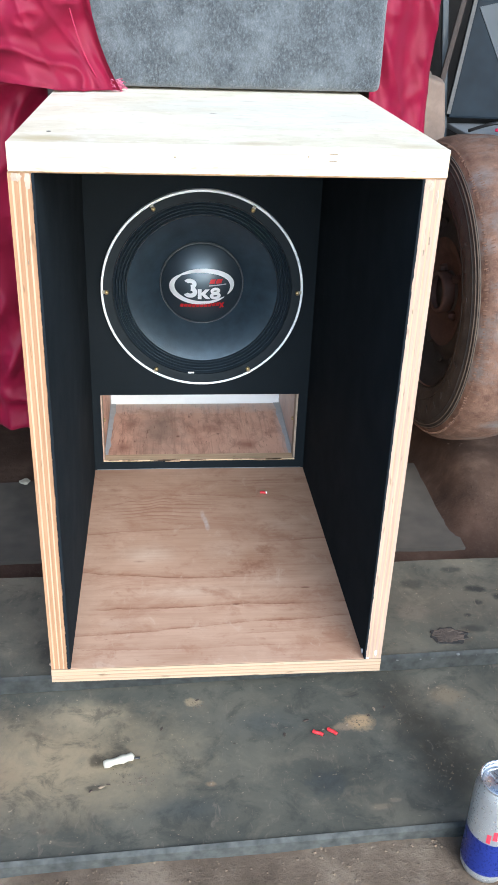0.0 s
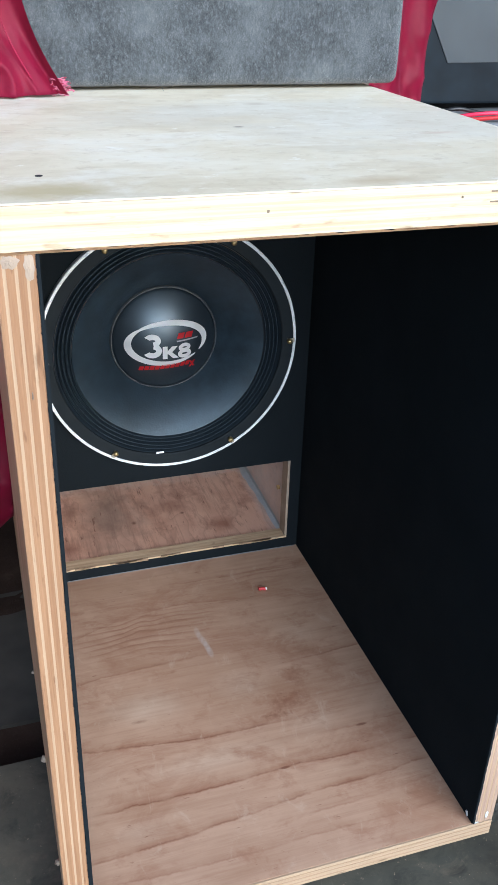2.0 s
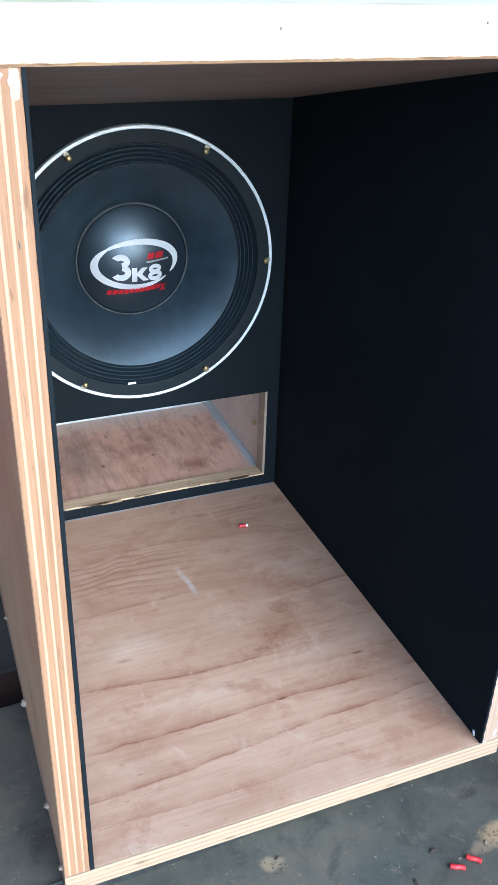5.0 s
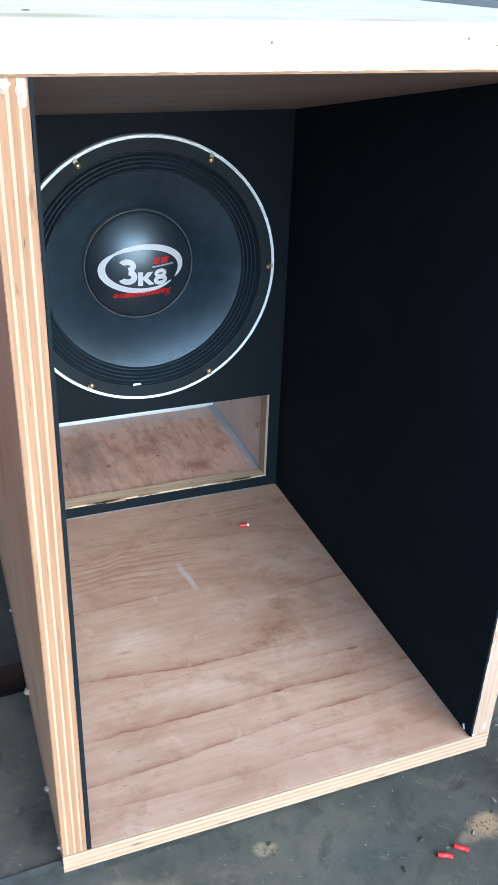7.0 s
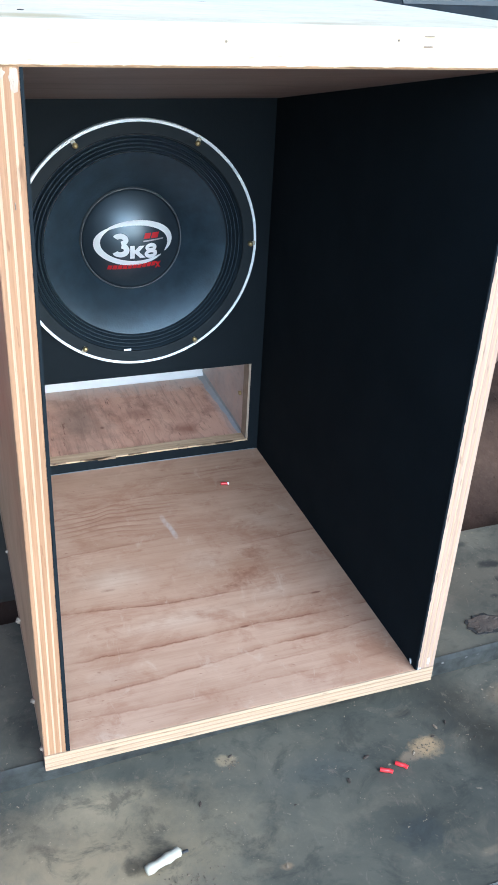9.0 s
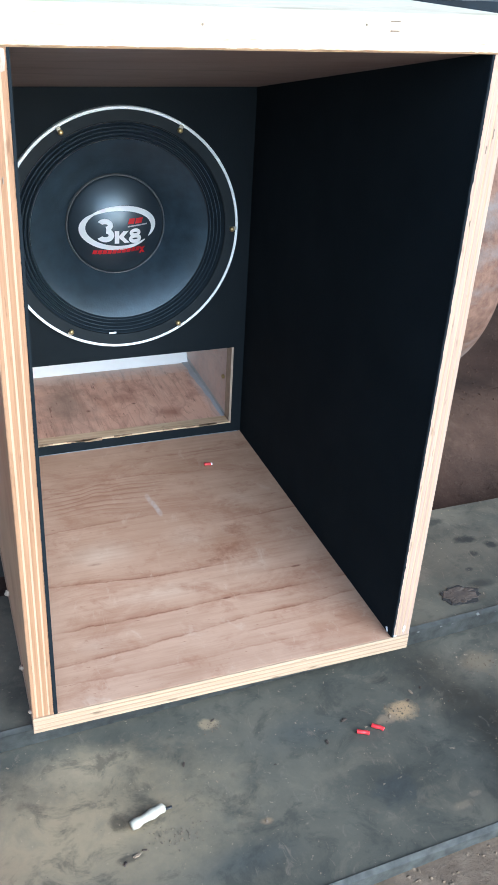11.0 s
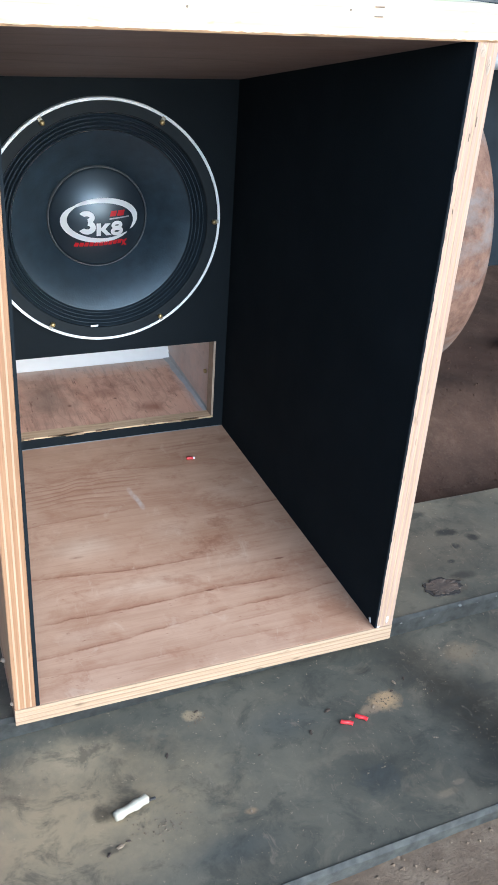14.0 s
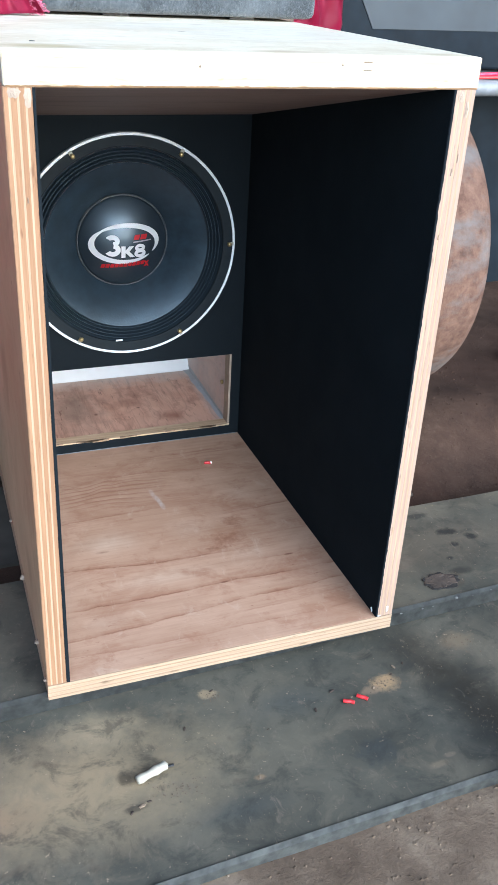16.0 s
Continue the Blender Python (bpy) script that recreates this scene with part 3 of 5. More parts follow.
def step(a, b, x):
    t = min(1, max(0, (x - a) / (b - a)))
    return t * t * (3 - 2 * t)


# ---- setting ----
def ground_height(x, y):
    mound = 0.098 * step(0.500, 0.572, x) * step(0.36, 0.62, y)
    ditch = 0.06 * step(0.24, 0.30, y) * (1 - step(0.345, 0.385, y)) * (1 - step(0.9, 1.4, abs(x)))
    return -0.052 + mound - ditch + 0.006 * noise.noise(Vector((x * 5, y * 5, 0))) + 0.0025 * noise.noise(Vector((x * 25, y * 25, 3)))


def ground():
    bm = bmesh.new()
    xs = sorted({*np.linspace(-1.2, 1.6, 113).round(4), -30, -12, -4.2, -3, -2, -1.6, 2, 2.5, 3.2, 4.2, 12, 30})
    ys = sorted({*np.linspace(-1.2, 1.8, 121).round(4), -60, -30, -12, -6, -4, -2.5, -1.7, 2.2, 2.8, 3.6, 5})
    g = [[bm.verts.new((x, y, ground_height(x, y))) for y in ys] for x in xs]
    for i in range(len(xs) - 1):
        for j in range(len(ys) - 1):
            bm.faces.new((g[i][j], g[i + 1][j], g[i + 1][j + 1], g[i][j + 1]))
    tagged(part("ground", bm, dirt, smooth=True), "trodden brown earth floor with grit", "ground", kind="structure")


ground()
for nm, b in (("wall_back", (-3.2, 3.2, 3.0, 3.15, -0.06, 3.0)), ("wall_east", (3.2, 3.35, -0.4, 3.15, -0.06, 3.0)), ("wall_west", (-3.35, -3.2, -0.4, 3.15, -0.06, 3.0))):
    tagged(part(nm, block(*b), wall_paint), "plain grey plastered workshop wall", "wall", kind="structure")
# pale sheet out of view, added to bounce light up into the box
tagged(part("pavement", block(-30, 30, -60, -1.9, -0.10, -0.044), concrete), "unseen pale ground sheet added in front to bounce light into the box", "pavement", kind="structure")
# roof out of view, added to keep daylight off the rear
tagged(part("ceiling", block(-3.35, 3.35, 0.62, 3.15, 2.4, 2.48), roof_sheet), "unseen plain grey roof added to shade the rear", "ceiling", kind="structure")


def slab(name, corners, low, high, label, stone=None, edge=None):
    bm = hexa([(x, y, low) for x, y in corners] + [(x, y, high) for x, y in corners])
    long_edges = [e for e in bm.edges if abs(e.verts[0].co.x - e.verts[1].co.x) > 1]
    bmesh.ops.subdivide_edges(bm, edges=long_edges, cuts=90)
    for v in bm.verts:
        v.co.y += 0.0015 * noise.noise(Vector((v.co.x * 14, v.co.y, v.co.z * 9)))
        v.co.z += 0.0012 * noise.noise(Vector((v.co.x * 6, v.co.y * 9, 5)))
    body = part(name, bm, stone or slab_stone)
    (xa, ya), (xb, yb) = corners[0], corners[1]

    def chamfer(u, v):
        x, h = xa + (xb - xa) * u, high + 0.0016 - (high - low) * (0.94 if v > 0.5 else 0.0)
        y = ya + (yb - ya) * u - 0.003 + (0.0045 if v == 0 else 0.0)
        return (x, y + 0.0012 * noise.noise(Vector((x * 40, 0, 0))) - 0.002, (high + 0.0018) if v == 0 else (high - 0.004 if v < 0.6 else low + 0.002))
    if edge:
        part("sawn_edge", sheet(120, 2, chamfer, 0.002), edge, body, "paler sawn edge")
    return tagged(body, label, "slab", "stone slabs under the box")


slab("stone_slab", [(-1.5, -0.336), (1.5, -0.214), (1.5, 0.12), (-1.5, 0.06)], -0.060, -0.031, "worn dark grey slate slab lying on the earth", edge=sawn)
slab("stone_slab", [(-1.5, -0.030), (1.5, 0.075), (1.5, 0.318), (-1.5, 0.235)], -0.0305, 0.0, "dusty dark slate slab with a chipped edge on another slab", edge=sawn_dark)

slab("stone_slab", [(-1.5, 0.372), (0.522, 0.395), (0.520, 0.745), (-1.5, 0.615)], -0.095, -0.049, "grey dusty stone slab lying flush in the earth behind the others", plain("dusty_grey_stone", (0.080, 0.067, 0.051), 0.9, vary=0.5, scale=14, bump=0.4))


def edge_dabs():
    """Pale hardened dabs in a row on the rim of the upper slab."""
    r = random.Random(5)
    dabs = thing("mortar_dabs", (0, 0, 0), "row of pale dried mortar dabs along the slate rim", "mortar")
    for k in range(12):
        x = 0.285 + 0.034 * k + r.uniform(-0.008, 0.008)
        bm = lump(r.uniform(0.0020, 0.0034), k, 0.35, 0.6)
        bmesh.ops.translate(bm, verts=bm.verts, vec=(x, -0.030 + 0.035 * (x + 1.5) - 0.003, -0.002 - r.uniform(0, 0.006)))
        part("dab", bm, pale_mortar, dabs)


pale_mortar = plain("pale_dried_mortar", (0.15, 0.153, 0.145), 0.9, vary=0.4, scale=90, bump=0.5)
edge_dabs()

# ---- the plywood horn box ----
TOP, DEEP = 0.796, 0.95
XL, XR = -0.262, 0.250
cabinet = thing("speaker_box", label="unfinished plywood horn speaker box, painted black inside, standing on slate slabs", category="speaker box")


def lean(bm):
    """The left side panel stands a little out of plumb, its head leaning into the box."""
    for v in bm.verts:
        v.co.x += v.co.z / 0.7638 * (0.0050 + 0.0025 * (v.co.x - XL) / 0.025)
    return bm


def layered(parent, x0, x1, z0, z1, along, plies, stack, shape=None):
    """The bare plies on the front edge of a panel, side by side across its thickness."""
    widths = [(1.5 if i % 2 == 0 else 0.75) * (0.85 + 0.3 * ((i * 7) % 5) / 4) for i in range(plies)]
    for i in range(plies):
        a, b = sum(widths[:i]) / sum(widths), sum(widths[:i + 1]) / sum(widths)
        if along == "z":
            q = (x0 + (x1 - x0) * a, x0 + (x1 - x0) * b, z0, z1)
        else:
            q = (x0, x1, z0 + (z1 - z0) * a, z0 + (z1 - z0) * b)
        bm = block(q[0], q[1], -0.0022 + 0.0002 * (i % 2), 0.0008, q[2], q[3])
        part("ply_layer", shape(bm) if shape else bm, stack[i % 2], parent)


def panel(name, bm, material, label=""):
    return part(name, bm, material, cabinet, label)


top_panel = panel("top_panel", block(XL + 0.006, XR + 0.002, 0, DEEP, 0.764, TOP, 0.0015), ply_top, "bleached pale plywood top")
layered(top_panel, XL + 0.007, XR + 0.001, 0.765, TOP - 0.001, "x", 7, (flat_top, flat_mid))


def worn_edge():
    """A thin ragged strip of torn brown fibres along the lower arris of the top board."""
    def at(u, v):
        x = XL + 0.008 + (XR - XL - 0.008) * u
        rag = 0.0009 * noise.noise(Vector((x * 60, 0, 0))) + 0.0007 * noise.noise(Vector((x * 190, 3, 0)))
        return (x, -0.0030 - 0.0003 * v, (0.7634 if v < 0.5 else 0.7652 + rag))
    part("worn_edge", sheet(220, 1, at, 0.0004), flat_brown, top_panel, "torn brown lower edge")


worn_edge()
bottom_panel = panel("bottom_panel", hexa([(XL, 0, 0), (XR, 0, 0), (XR, DEEP, 0), (XL, DEEP, 0), (XL, 0, 0.025), (XR, 0, 0.025), (XR, DEEP, 0.05), (XL, DEEP, 0.05)]), ply_floor, "pink-brown plywood floor panel")
layered(bottom_panel, XL, XR, 0.0005, 0.0245, "x", 7, (flat_pale, flat_tan))
side = panel("side_panel", lean(block(XL, -0.237, 0, DEEP, 0.0255, 0.7638, 0.001)), ply_side)
layered(side, XL + 0.0005, -0.2375, 0.026, 0.7633, "z", 7, (edge_brown, edge_pale), lean)
side = panel("side_panel", block(0.2245, XR, 0, DEEP, 0.0255, 0.7638, 0.001), ply_side)
layered(side, 0.225, XR - 0.0005, 0.026, 0.7633, "z", 7, (edge_top, edge_pale))
# black-painted inner faces, the inclined ceiling and the baffle
panel("side_lining", hexa([(-0.2368, -0.0008, 0.0255), (-0.2325, -0.0008, 0.0255), (-0.2345, 0.578, 0.039), (-0.2368, 0.578, 0.039), (-0.2292, -0.0008, 0.7635), (-0.2272, -0.0008, 0.7635), (-0.2272, 0.578, 0.7635), (-0.2292, 0.578, 0.7635)]), black, "black painted inner face")
panel("side_lining", hexa([(0.2225, -0.0012, 0.0255), (0.2243, -0.0012, 0.0255), (0.2242, 0.578, 0.039), (0.2055, 0.578, 0.039), (0.2225, -0.0012, 0.7635), (0.2243, -0.0012, 0.7635), (0.2242, 0.578, 0.7635), (0.2055, 0.578, 0.7635)]), black, "black painted inner face")
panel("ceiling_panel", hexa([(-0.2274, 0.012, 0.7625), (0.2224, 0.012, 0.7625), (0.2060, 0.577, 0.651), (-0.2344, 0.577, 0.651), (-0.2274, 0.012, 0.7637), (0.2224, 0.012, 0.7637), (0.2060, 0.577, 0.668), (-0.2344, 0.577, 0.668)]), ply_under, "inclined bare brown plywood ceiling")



def painted_rim(fixed, edge, seed, over=(0.0, 0.0)):
    """Black paint that runs unevenly onto the bare front edge of a side panel."""
    def at(u, v):
        z = 0.0262 + 0.7370 * u
        q = Vector((z * 38, seed, 0))
        rag = 0.0006 * noise.noise(q) + 0.0006 * noise.noise(q * 3.7) + 0.0005 * noise.noise(q * 11)
        nick = max(0.0, noise.noise(Vector((z * 26, seed + 7, 0))) - 0.40) * 0.005
        a, b = fixed + over[0] * z / 0.7635, edge + over[1] * z / 0.7635
        x = a + (b - a) * v + (rag - math.copysign(nick, edge - fixed)) * v
        return (x, -0.0029, z)
    panel("painted_rim", sheet(420, 1, at), black, "ragged rim of black paint")


painted_rim(-0.2326, -0.2372, 1, (0.0053, 0.0074))
painted_rim(0.2226, 0.2252, 4)


def filler_dab(x, z, wide, tall, seed, coat):
    """A thin uneven dab of filler on the front edges."""
    def at(u, v):
        a, r = 2 * math.pi * u, v
        k = 1 + 0.35 * noise.noise(Vector((2 * math.cos(a), 2 * math.sin(a), seed)))
        return (x + wide * r * k * math.cos(a), -0.0026 - 0.0005 * (1 - r) * (1 + noise.noise(Vector((u * 9, v * 9, seed)))), z + tall * r * k * math.sin(a))
    panel("filler_dab", sheet(28, 5, at), coat, "pale dab of filler")


void_dark = plain("grubby_end_grain", (0.26, 0.20, 0.145), 0.9, vary=0.5, scale=200)
filler = plain("pale_wood_filler", (0.345, 0.265, 0.195), 0.7, vary=0.25, scale=70, bump=0.15)
for x, z, wide, tall, seed in ((-0.2345, 0.754, 0.0035, 0.009, 1), (-0.2470, 0.7585, 0.006, 0.0045, 2), (0.2325, 0.756, 0.004, 0.006, 4), (0.2420, 0.742, 0.002, 0.009, 5), (0.2400, 0.038, 0.002, 0.006, 7), (0.2275, 0.0275, 0.003, 0.0015, 8)):
    filler_dab(x, z, wide, tall, seed, glue if seed > 6 else filler)
for x, z, wide, tall in ((-0.068, 0.783, 0.0010, 0.0011), (0.085, 0.786, 0.0009, 0.0010), (0.114, 0.7895, 0.0050, 0.0006), (0.114, 0.7815, 0.0048, 0.0006), (-0.2410, 0.66, 0.0005, 0.003), (0.2395, 0.69, 0.0005, 0.005), (0.2340, 0.675, 0.0005, 0.004), (0.2300, 0.60, 0.0004, 0.003)):
    part("edge_void", block(x - wide, x + wide, -0.0030, -0.0021, z - tall, z + tall, 0.0004, 1), void_dark, top_panel if z > 0.764 else side, "small dark void in the ply")

CX, CZ, BAFFLE = -0.012, 0.433, 0.580


def baffle():
    """The front board with a round hole for the driver and the slot of the port below it."""
    x0, x1, z0, z1 = -0.2368, 0.2240, 0.036, 0.70
    px0, px1, pz0, pz1 = -0.2165, 0.1865, 0.060, 0.2135
    bm = bmesh.new()
    steps, r = 72, 0.178
    ring = [(CX + r * math.cos(2 * math.pi * i / steps), CZ + r * math.sin(2 * math.pi * i / steps)) for i in range(steps)]
    corners = []
    for x, z in ring:
        dx, dz = x - CX, z - CZ
        k = min((((x1 if dx > 0 else x0) - CX) / dx) if abs(dx) > 1e-6 else 9, (((z1 if dz > 0 else pz1) - CZ) / dz) if abs(dz) > 1e-6 else 9)
        corners.append((CX + dx * k, CZ + dz * k))
    for depth, flip in ((BAFFLE, False), (BAFFLE + 0.022, True)):
        inner = [bm.verts.new((x, depth, z)) for x, z in ring]
        outer = [bm.verts.new((x, depth, z)) for x, z in corners]
        for i in range(steps):
            j = (i + 1) % steps
            bm.faces.new((inner[i], inner[j], outer[j], outer[i]))
        if flip:
            for i in range(steps):
                bm.faces.new((first[i], first[(i + 1) % steps], inner[(i + 1) % steps], inner[i]))
        first = inner
    body = panel("baffle", bm, black, "black painted baffle board")
    for q in ((x0, px0, pz0, pz1), (px1, x1, pz0, pz1), (x0, x1, z0, pz0)):
        part("baffle_rail", block(q[0], q[1], BAFFLE, BAFFLE + 0.022, q[2], q[3]), black, body)
    # filler in the two corners that the rays to the rim leave open
    for xa in (x0, x1 - 0.03):
        for za in (z1 - 0.06, pz1):
            part("corner_block", block(xa, xa + 0.03, BAFFLE + 0.001, BAFFLE + 0.021, za, za + 0.06), black, body)
    lip = part("port_lip", block(px0, px1, BAFFLE - 0.001, BAFFLE + 0.024, pz0, pz0 + 0.003, 0.0006), flat_lip, body, "bare splintered plywood edge")
    part("port_lip", block(px1 - 0.004, px1, BAFFLE - 0.001, BAFFLE + 0.024, pz0 + 0.004, pz1), filler, body)
    part("port_lip", block(px0, px0 + 0.003, BAFFLE - 0.001, BAFFLE + 0.024, pz0 + 0.004, pz1), edge_top, body)
    for k in range(16):
        xa = random.uniform(px0 + 0.01, px1 - 0.03)
        part("splinter", block(xa, xa + random.uniform(0.008, 0.035), BAFFLE - 0.0022, BAFFLE - 0.0008, pz0 + random.uniform(-0.002, 0.003), pz0 + random.uniform(0.0034, 0.005)), lip_wood, body)
    # the duct behind the slot
    y0, y1 = BAFFLE + 0.022, 0.885
    panel("port_floor", block(px0 - 0.02, px1 + 0.02, y0, y1, 0.0505, pz0), ply_duct, "reddish bare plywood duct floor")
    panel("port_side", block(px1, px1 + 0.018, y0, y1, pz0, pz1), ply_duct)
    panel("port_side", block(px0 - 0.018, px0, y0, y1, pz0, pz1), ply_duct)
    panel("port_back", block(px0 - 0.018, px1 + 0.018, y1, y1 + 0.018, pz0 - 0.01, 0.70), primer, "white primed rear board")
    for xa, turn in ((px0, 1), (px1, -1)):
        def smear(u, v, xa=xa, turn=turn):
            y = y0 + (y1 - y0) * u
            reach = 0.0075 + 0.004 * noise.noise(Vector((y * 30, xa * 9, 0))) + 0.006 * u
            return (xa + turn * (0.0012 + reach * max(0.0, v - 0.5) * 2), y, pz0 + 0.0012 + (0.006 + 0.004 * u) * max(0.0, 0.5 - v) * 2)
        panel("glue_bead", sheet(60, 4, smear), glue, "smeared white glue line")
    # tilted white wedge, added to catch light at the foot of the rear board
    panel("bright_wedge", hexa([(px0, y1 - 0.030, pz0 + 0.0004), (px1, y1 - 0.030, pz0 + 0.0004), (px1, y1 - 0.0005, pz0 + 0.0004), (px0, y1 - 0.0005, pz0 + 0.0004), (px0, y1 - 0.029, pz0 + 0.0012), (px1, y1 - 0.027, pz0 + 0.0012), (px1, y1 - 0.0005, pz0 + 0.030), (px0, y1 - 0.0005, pz0 + 0.030)], 0.0003, 1), print_white, "white wedge added at the rear joint to brighten the board's foot")
    for xa in (px0 + 0.0005, px1 - 0.0045):
        panel("screw_head", lathe_at(0.004, 0.004, xa, 0.625, 0.135), brass)


def lathe_at(r, h, x, y, z):
    bm = lathe([(0.0005, 0), (r, 0), (r, h), (0.0005, h)], 12, "X")
    bmesh.ops.translate(bm, verts=bm.verts, vec=(x, y, z))
    return bm


baffle()
# glue squeezed out along the outer joint of the side and the floor panel
for k, y in enumerate((0.010, 0.085, 0.24, 0.40)):
    bm = lump(0.0028 + 0.0012 * (k % 3), k, 0.4, 0.8)
    bmesh.ops.translate(bm, verts=bm.verts, vec=(XL - 0.001, y, 0.026 + 0.002 * (k % 2)))
    panel("glue_blob", bm, filler, "hardened pale glue blob")
# hairline of old glue along the floor joint, and the pencil and nail marks on the bare wood
panel("glue_bead", tube([(-0.23, 0.5765, 0.0425), (-0.1, 0.5775, 0.0425), (0.08, 0.5765, 0.043), (0.2, 0.5765, 0.0425)], 0.0007, 6), pipe_grey)
panel("glue_bead", tube([(0.2225, 0.01, 0.027), (0.2215, 0.012, 0.034)], 0.0015, 6), glue)
for x, y, r in ((-0.217, 0.078, 0.0028),):
    bm = lathe([(0.0003, TOP + 0.0006), (r, TOP + 0.0004), (r * 1.2, TOP - 0.002)], 10, "Z")
    bmesh.ops.translate(bm, verts=bm.verts, vec=(x, y, 0))
    part("nail_head", bm, rim_steel, top_panel, "dark nail head")


# ---- the woofer ----
woofer = thing("woofer", (CX, BAFFLE, CZ), "black loudspeaker driver with a white rim screwed to the baffle", "loudspeaker")
part("rim_ring", lathe([(0.1888, -0.0105), (0.1918, -0.0105), (0.1926, -0.0090), (0.1926, -0.0002), (0.1880, -0.0002), (0.1880, -0.0098)], 128, closed=True), ring_white, woofer, "glossy white rim ring")
part("gasket", lathe([(0.1879, -0.0002), (0.1879, -0.0096), (0.1870, -0.0100), (0.1722, -0.0100), (0.1706, -0.0092), (0.1698, -0.0002)], 128, closed=True), gasket_black, woofer, "black rim gasket")
rolls = []
for i in range(81):
    u = i / 80
    rolls.append((0.1697 - 0.0262 * u, -0.0030 - 0.0036 * math.cos(2 * math.pi * 4.5 * u) + 0.003 * u))
part("surround", lathe(rolls, 128), rubber_black, woofer, "black accordion-pleated surround", True)
flare = []
for i in range(21):
    u = i / 20
    flare.append((0.1438 - 0.064 * u, -0.0005 + 0.048 * (0.64 * u + 0.38 * u * u)))
part("cone", lathe(flare, 128), cone_paper, woofer, "black paper cone", True)
CAP_R, CAP_Y, CAP_H = 0.0795, 0.0425, 0.0270


def cap_depth(r):
    return CAP_Y - CAP_H * (1 - (r / CAP_R) ** 2)


cap = part("dust_cap", lathe([(0.0807, CAP_Y + 0.005), (0.0801, CAP_Y + 0.0008)] + [(CAP_R * (1 - k / 18), cap_depth(CAP_R * (1 - k / 18))) for k in range(1, 18)] + [(0.001, cap_depth(0))], 96), cap_black, woofer, "domed satin black dust cap", True)


part("glue_ring", lathe([(0.0798, CAP_Y + 0.002), (0.0794, CAP_Y - 0.0010), (0.0803, CAP_Y - 0.0018), (0.0815, CAP_Y - 0.0010), (0.0828, CAP_Y + 0.004)], 96), cap_glue, woofer, "thin dusty ring of glue round the cap", True)


def decal(name, where, nu, nv, material, lift=0.0009):
    """A thin printed shape on the dust cap; where(u, v) gives its place on the face."""
    def at(u, v):
        x, z = where(u, v)
        return (x, cap_depth(math.hypot(x, z)) - lift, z)
    return part(name, sheet(nu, nv, at, 0.0005), material, cap)


def emblem():
    """An oval swoosh with plain white and red blocks."""
    ox, oz, a, b, lean = 0.0, 0.001, 0.0585, 0.0320, radians(1)

    def oval(start, end, thick, grow=1.0):
        def at(u, v):
            q = radians(start + (end - start) * u)
            w = 1 + grow * (v - 0.5) * thick * math.sin(math.pi * min(1, max(0, u)) ) ** 0.5
            x, z = a * math.cos(q) * w, b * math.sin(q) * (1 + (w - 1) * 1.35)
            return ox + x * math.cos(lean) - z * math.sin(lean), oz + x * math.sin(lean) + z * math.cos(lean)
        return at
    decal("swoosh", oval(128, 318, 0.20), 60, 3, print_white)
    decal("swoosh", oval(-34, 140, 0.19), 60, 3, print_white)

    def bar(x0, x1, z0, z1, slant=0.0, rise=0.0):
        return lambda u, v: (x0 + (x1 - x0) * u + slant * (v - 0.5), z0 + (z1 - z0) * v + rise * u)

    def arc(cx, cz, rx, rz, start, end, thick):
        def at(u, v):
            q, k = radians(start + (end - start) * u), thick * (v - 0.5)
            return cx + (rx + k) * math.cos(q), cz + (rz + k) * math.sin(q)
        return at
    # a tall bold white shape of two bows, open to the side
    decal("bow", arc(-0.0235, 0.0075, 0.0085, 0.0060, 150, -80, 0.0082), 26, 2, print_white, 0.0010)
    decal("bow", arc(-0.0235, -0.0085, 0.0095, 0.0075, 80, -150, 0.0088), 30, 2, print_white, 0.0012)
    # a smaller shape of one upright and two slanting strokes
    decal("stroke", bar(-0.0085, -0.0012, -0.0230, -0.0020), 3, 5, print_white, 0.0011)
    decal("stroke", lambda u, v: (-0.0020 + 0.0105 * v + 0.0090 * u - 0.003, -0.0140 + 0.0115 * v), 4, 6, print_white, 0.0013)
    decal("stroke", lambda u, v: (-0.0005 + 0.0110 * v + 0.0088 * u - 0.003, -0.0115 - 0.0110 * v), 4, 6, print_white, 0.0015)
    # and one of two closed rings
    decal("ring", arc(0.0255, -0.0066, 0.0066, 0.0040, 0, 360, 0.0058), 30, 2, print_white, 0.0010)
    decal("ring", arc(0.0255, -0.0166, 0.0076, 0.0046, 0, 360, 0.0062), 30, 2, print_white, 0.0012)
    decal("rule", bar(0.013, 0.047, 0.0030, 0.0052, 0.0, 0.0015), 8, 1, print_grey)
    for q in ((0.0150, 0.0250, 0.0080, 0.0165, 0.003), (0.0270, 0.0385, 0.0080, 0.0165, 0.003)):
        decal("block", bar(*q), 4, 3, print_red)
    for k in range(10):
        x = -0.0425 + 0.0078 * k
        decal("bar", bar(x, x + 0.0064, -0.0425 + 0.0004 * k, -0.0352 + 0.0004 * k, 0.0020), 3, 2, print_red)
    for slant in (0.007, -0.007):
        decal("bar", bar(0.0370, 0.0405, -0.0440, -0.0325, slant), 2, 4, print_red, 0.0009 + 0.0001 * (slant > 0))


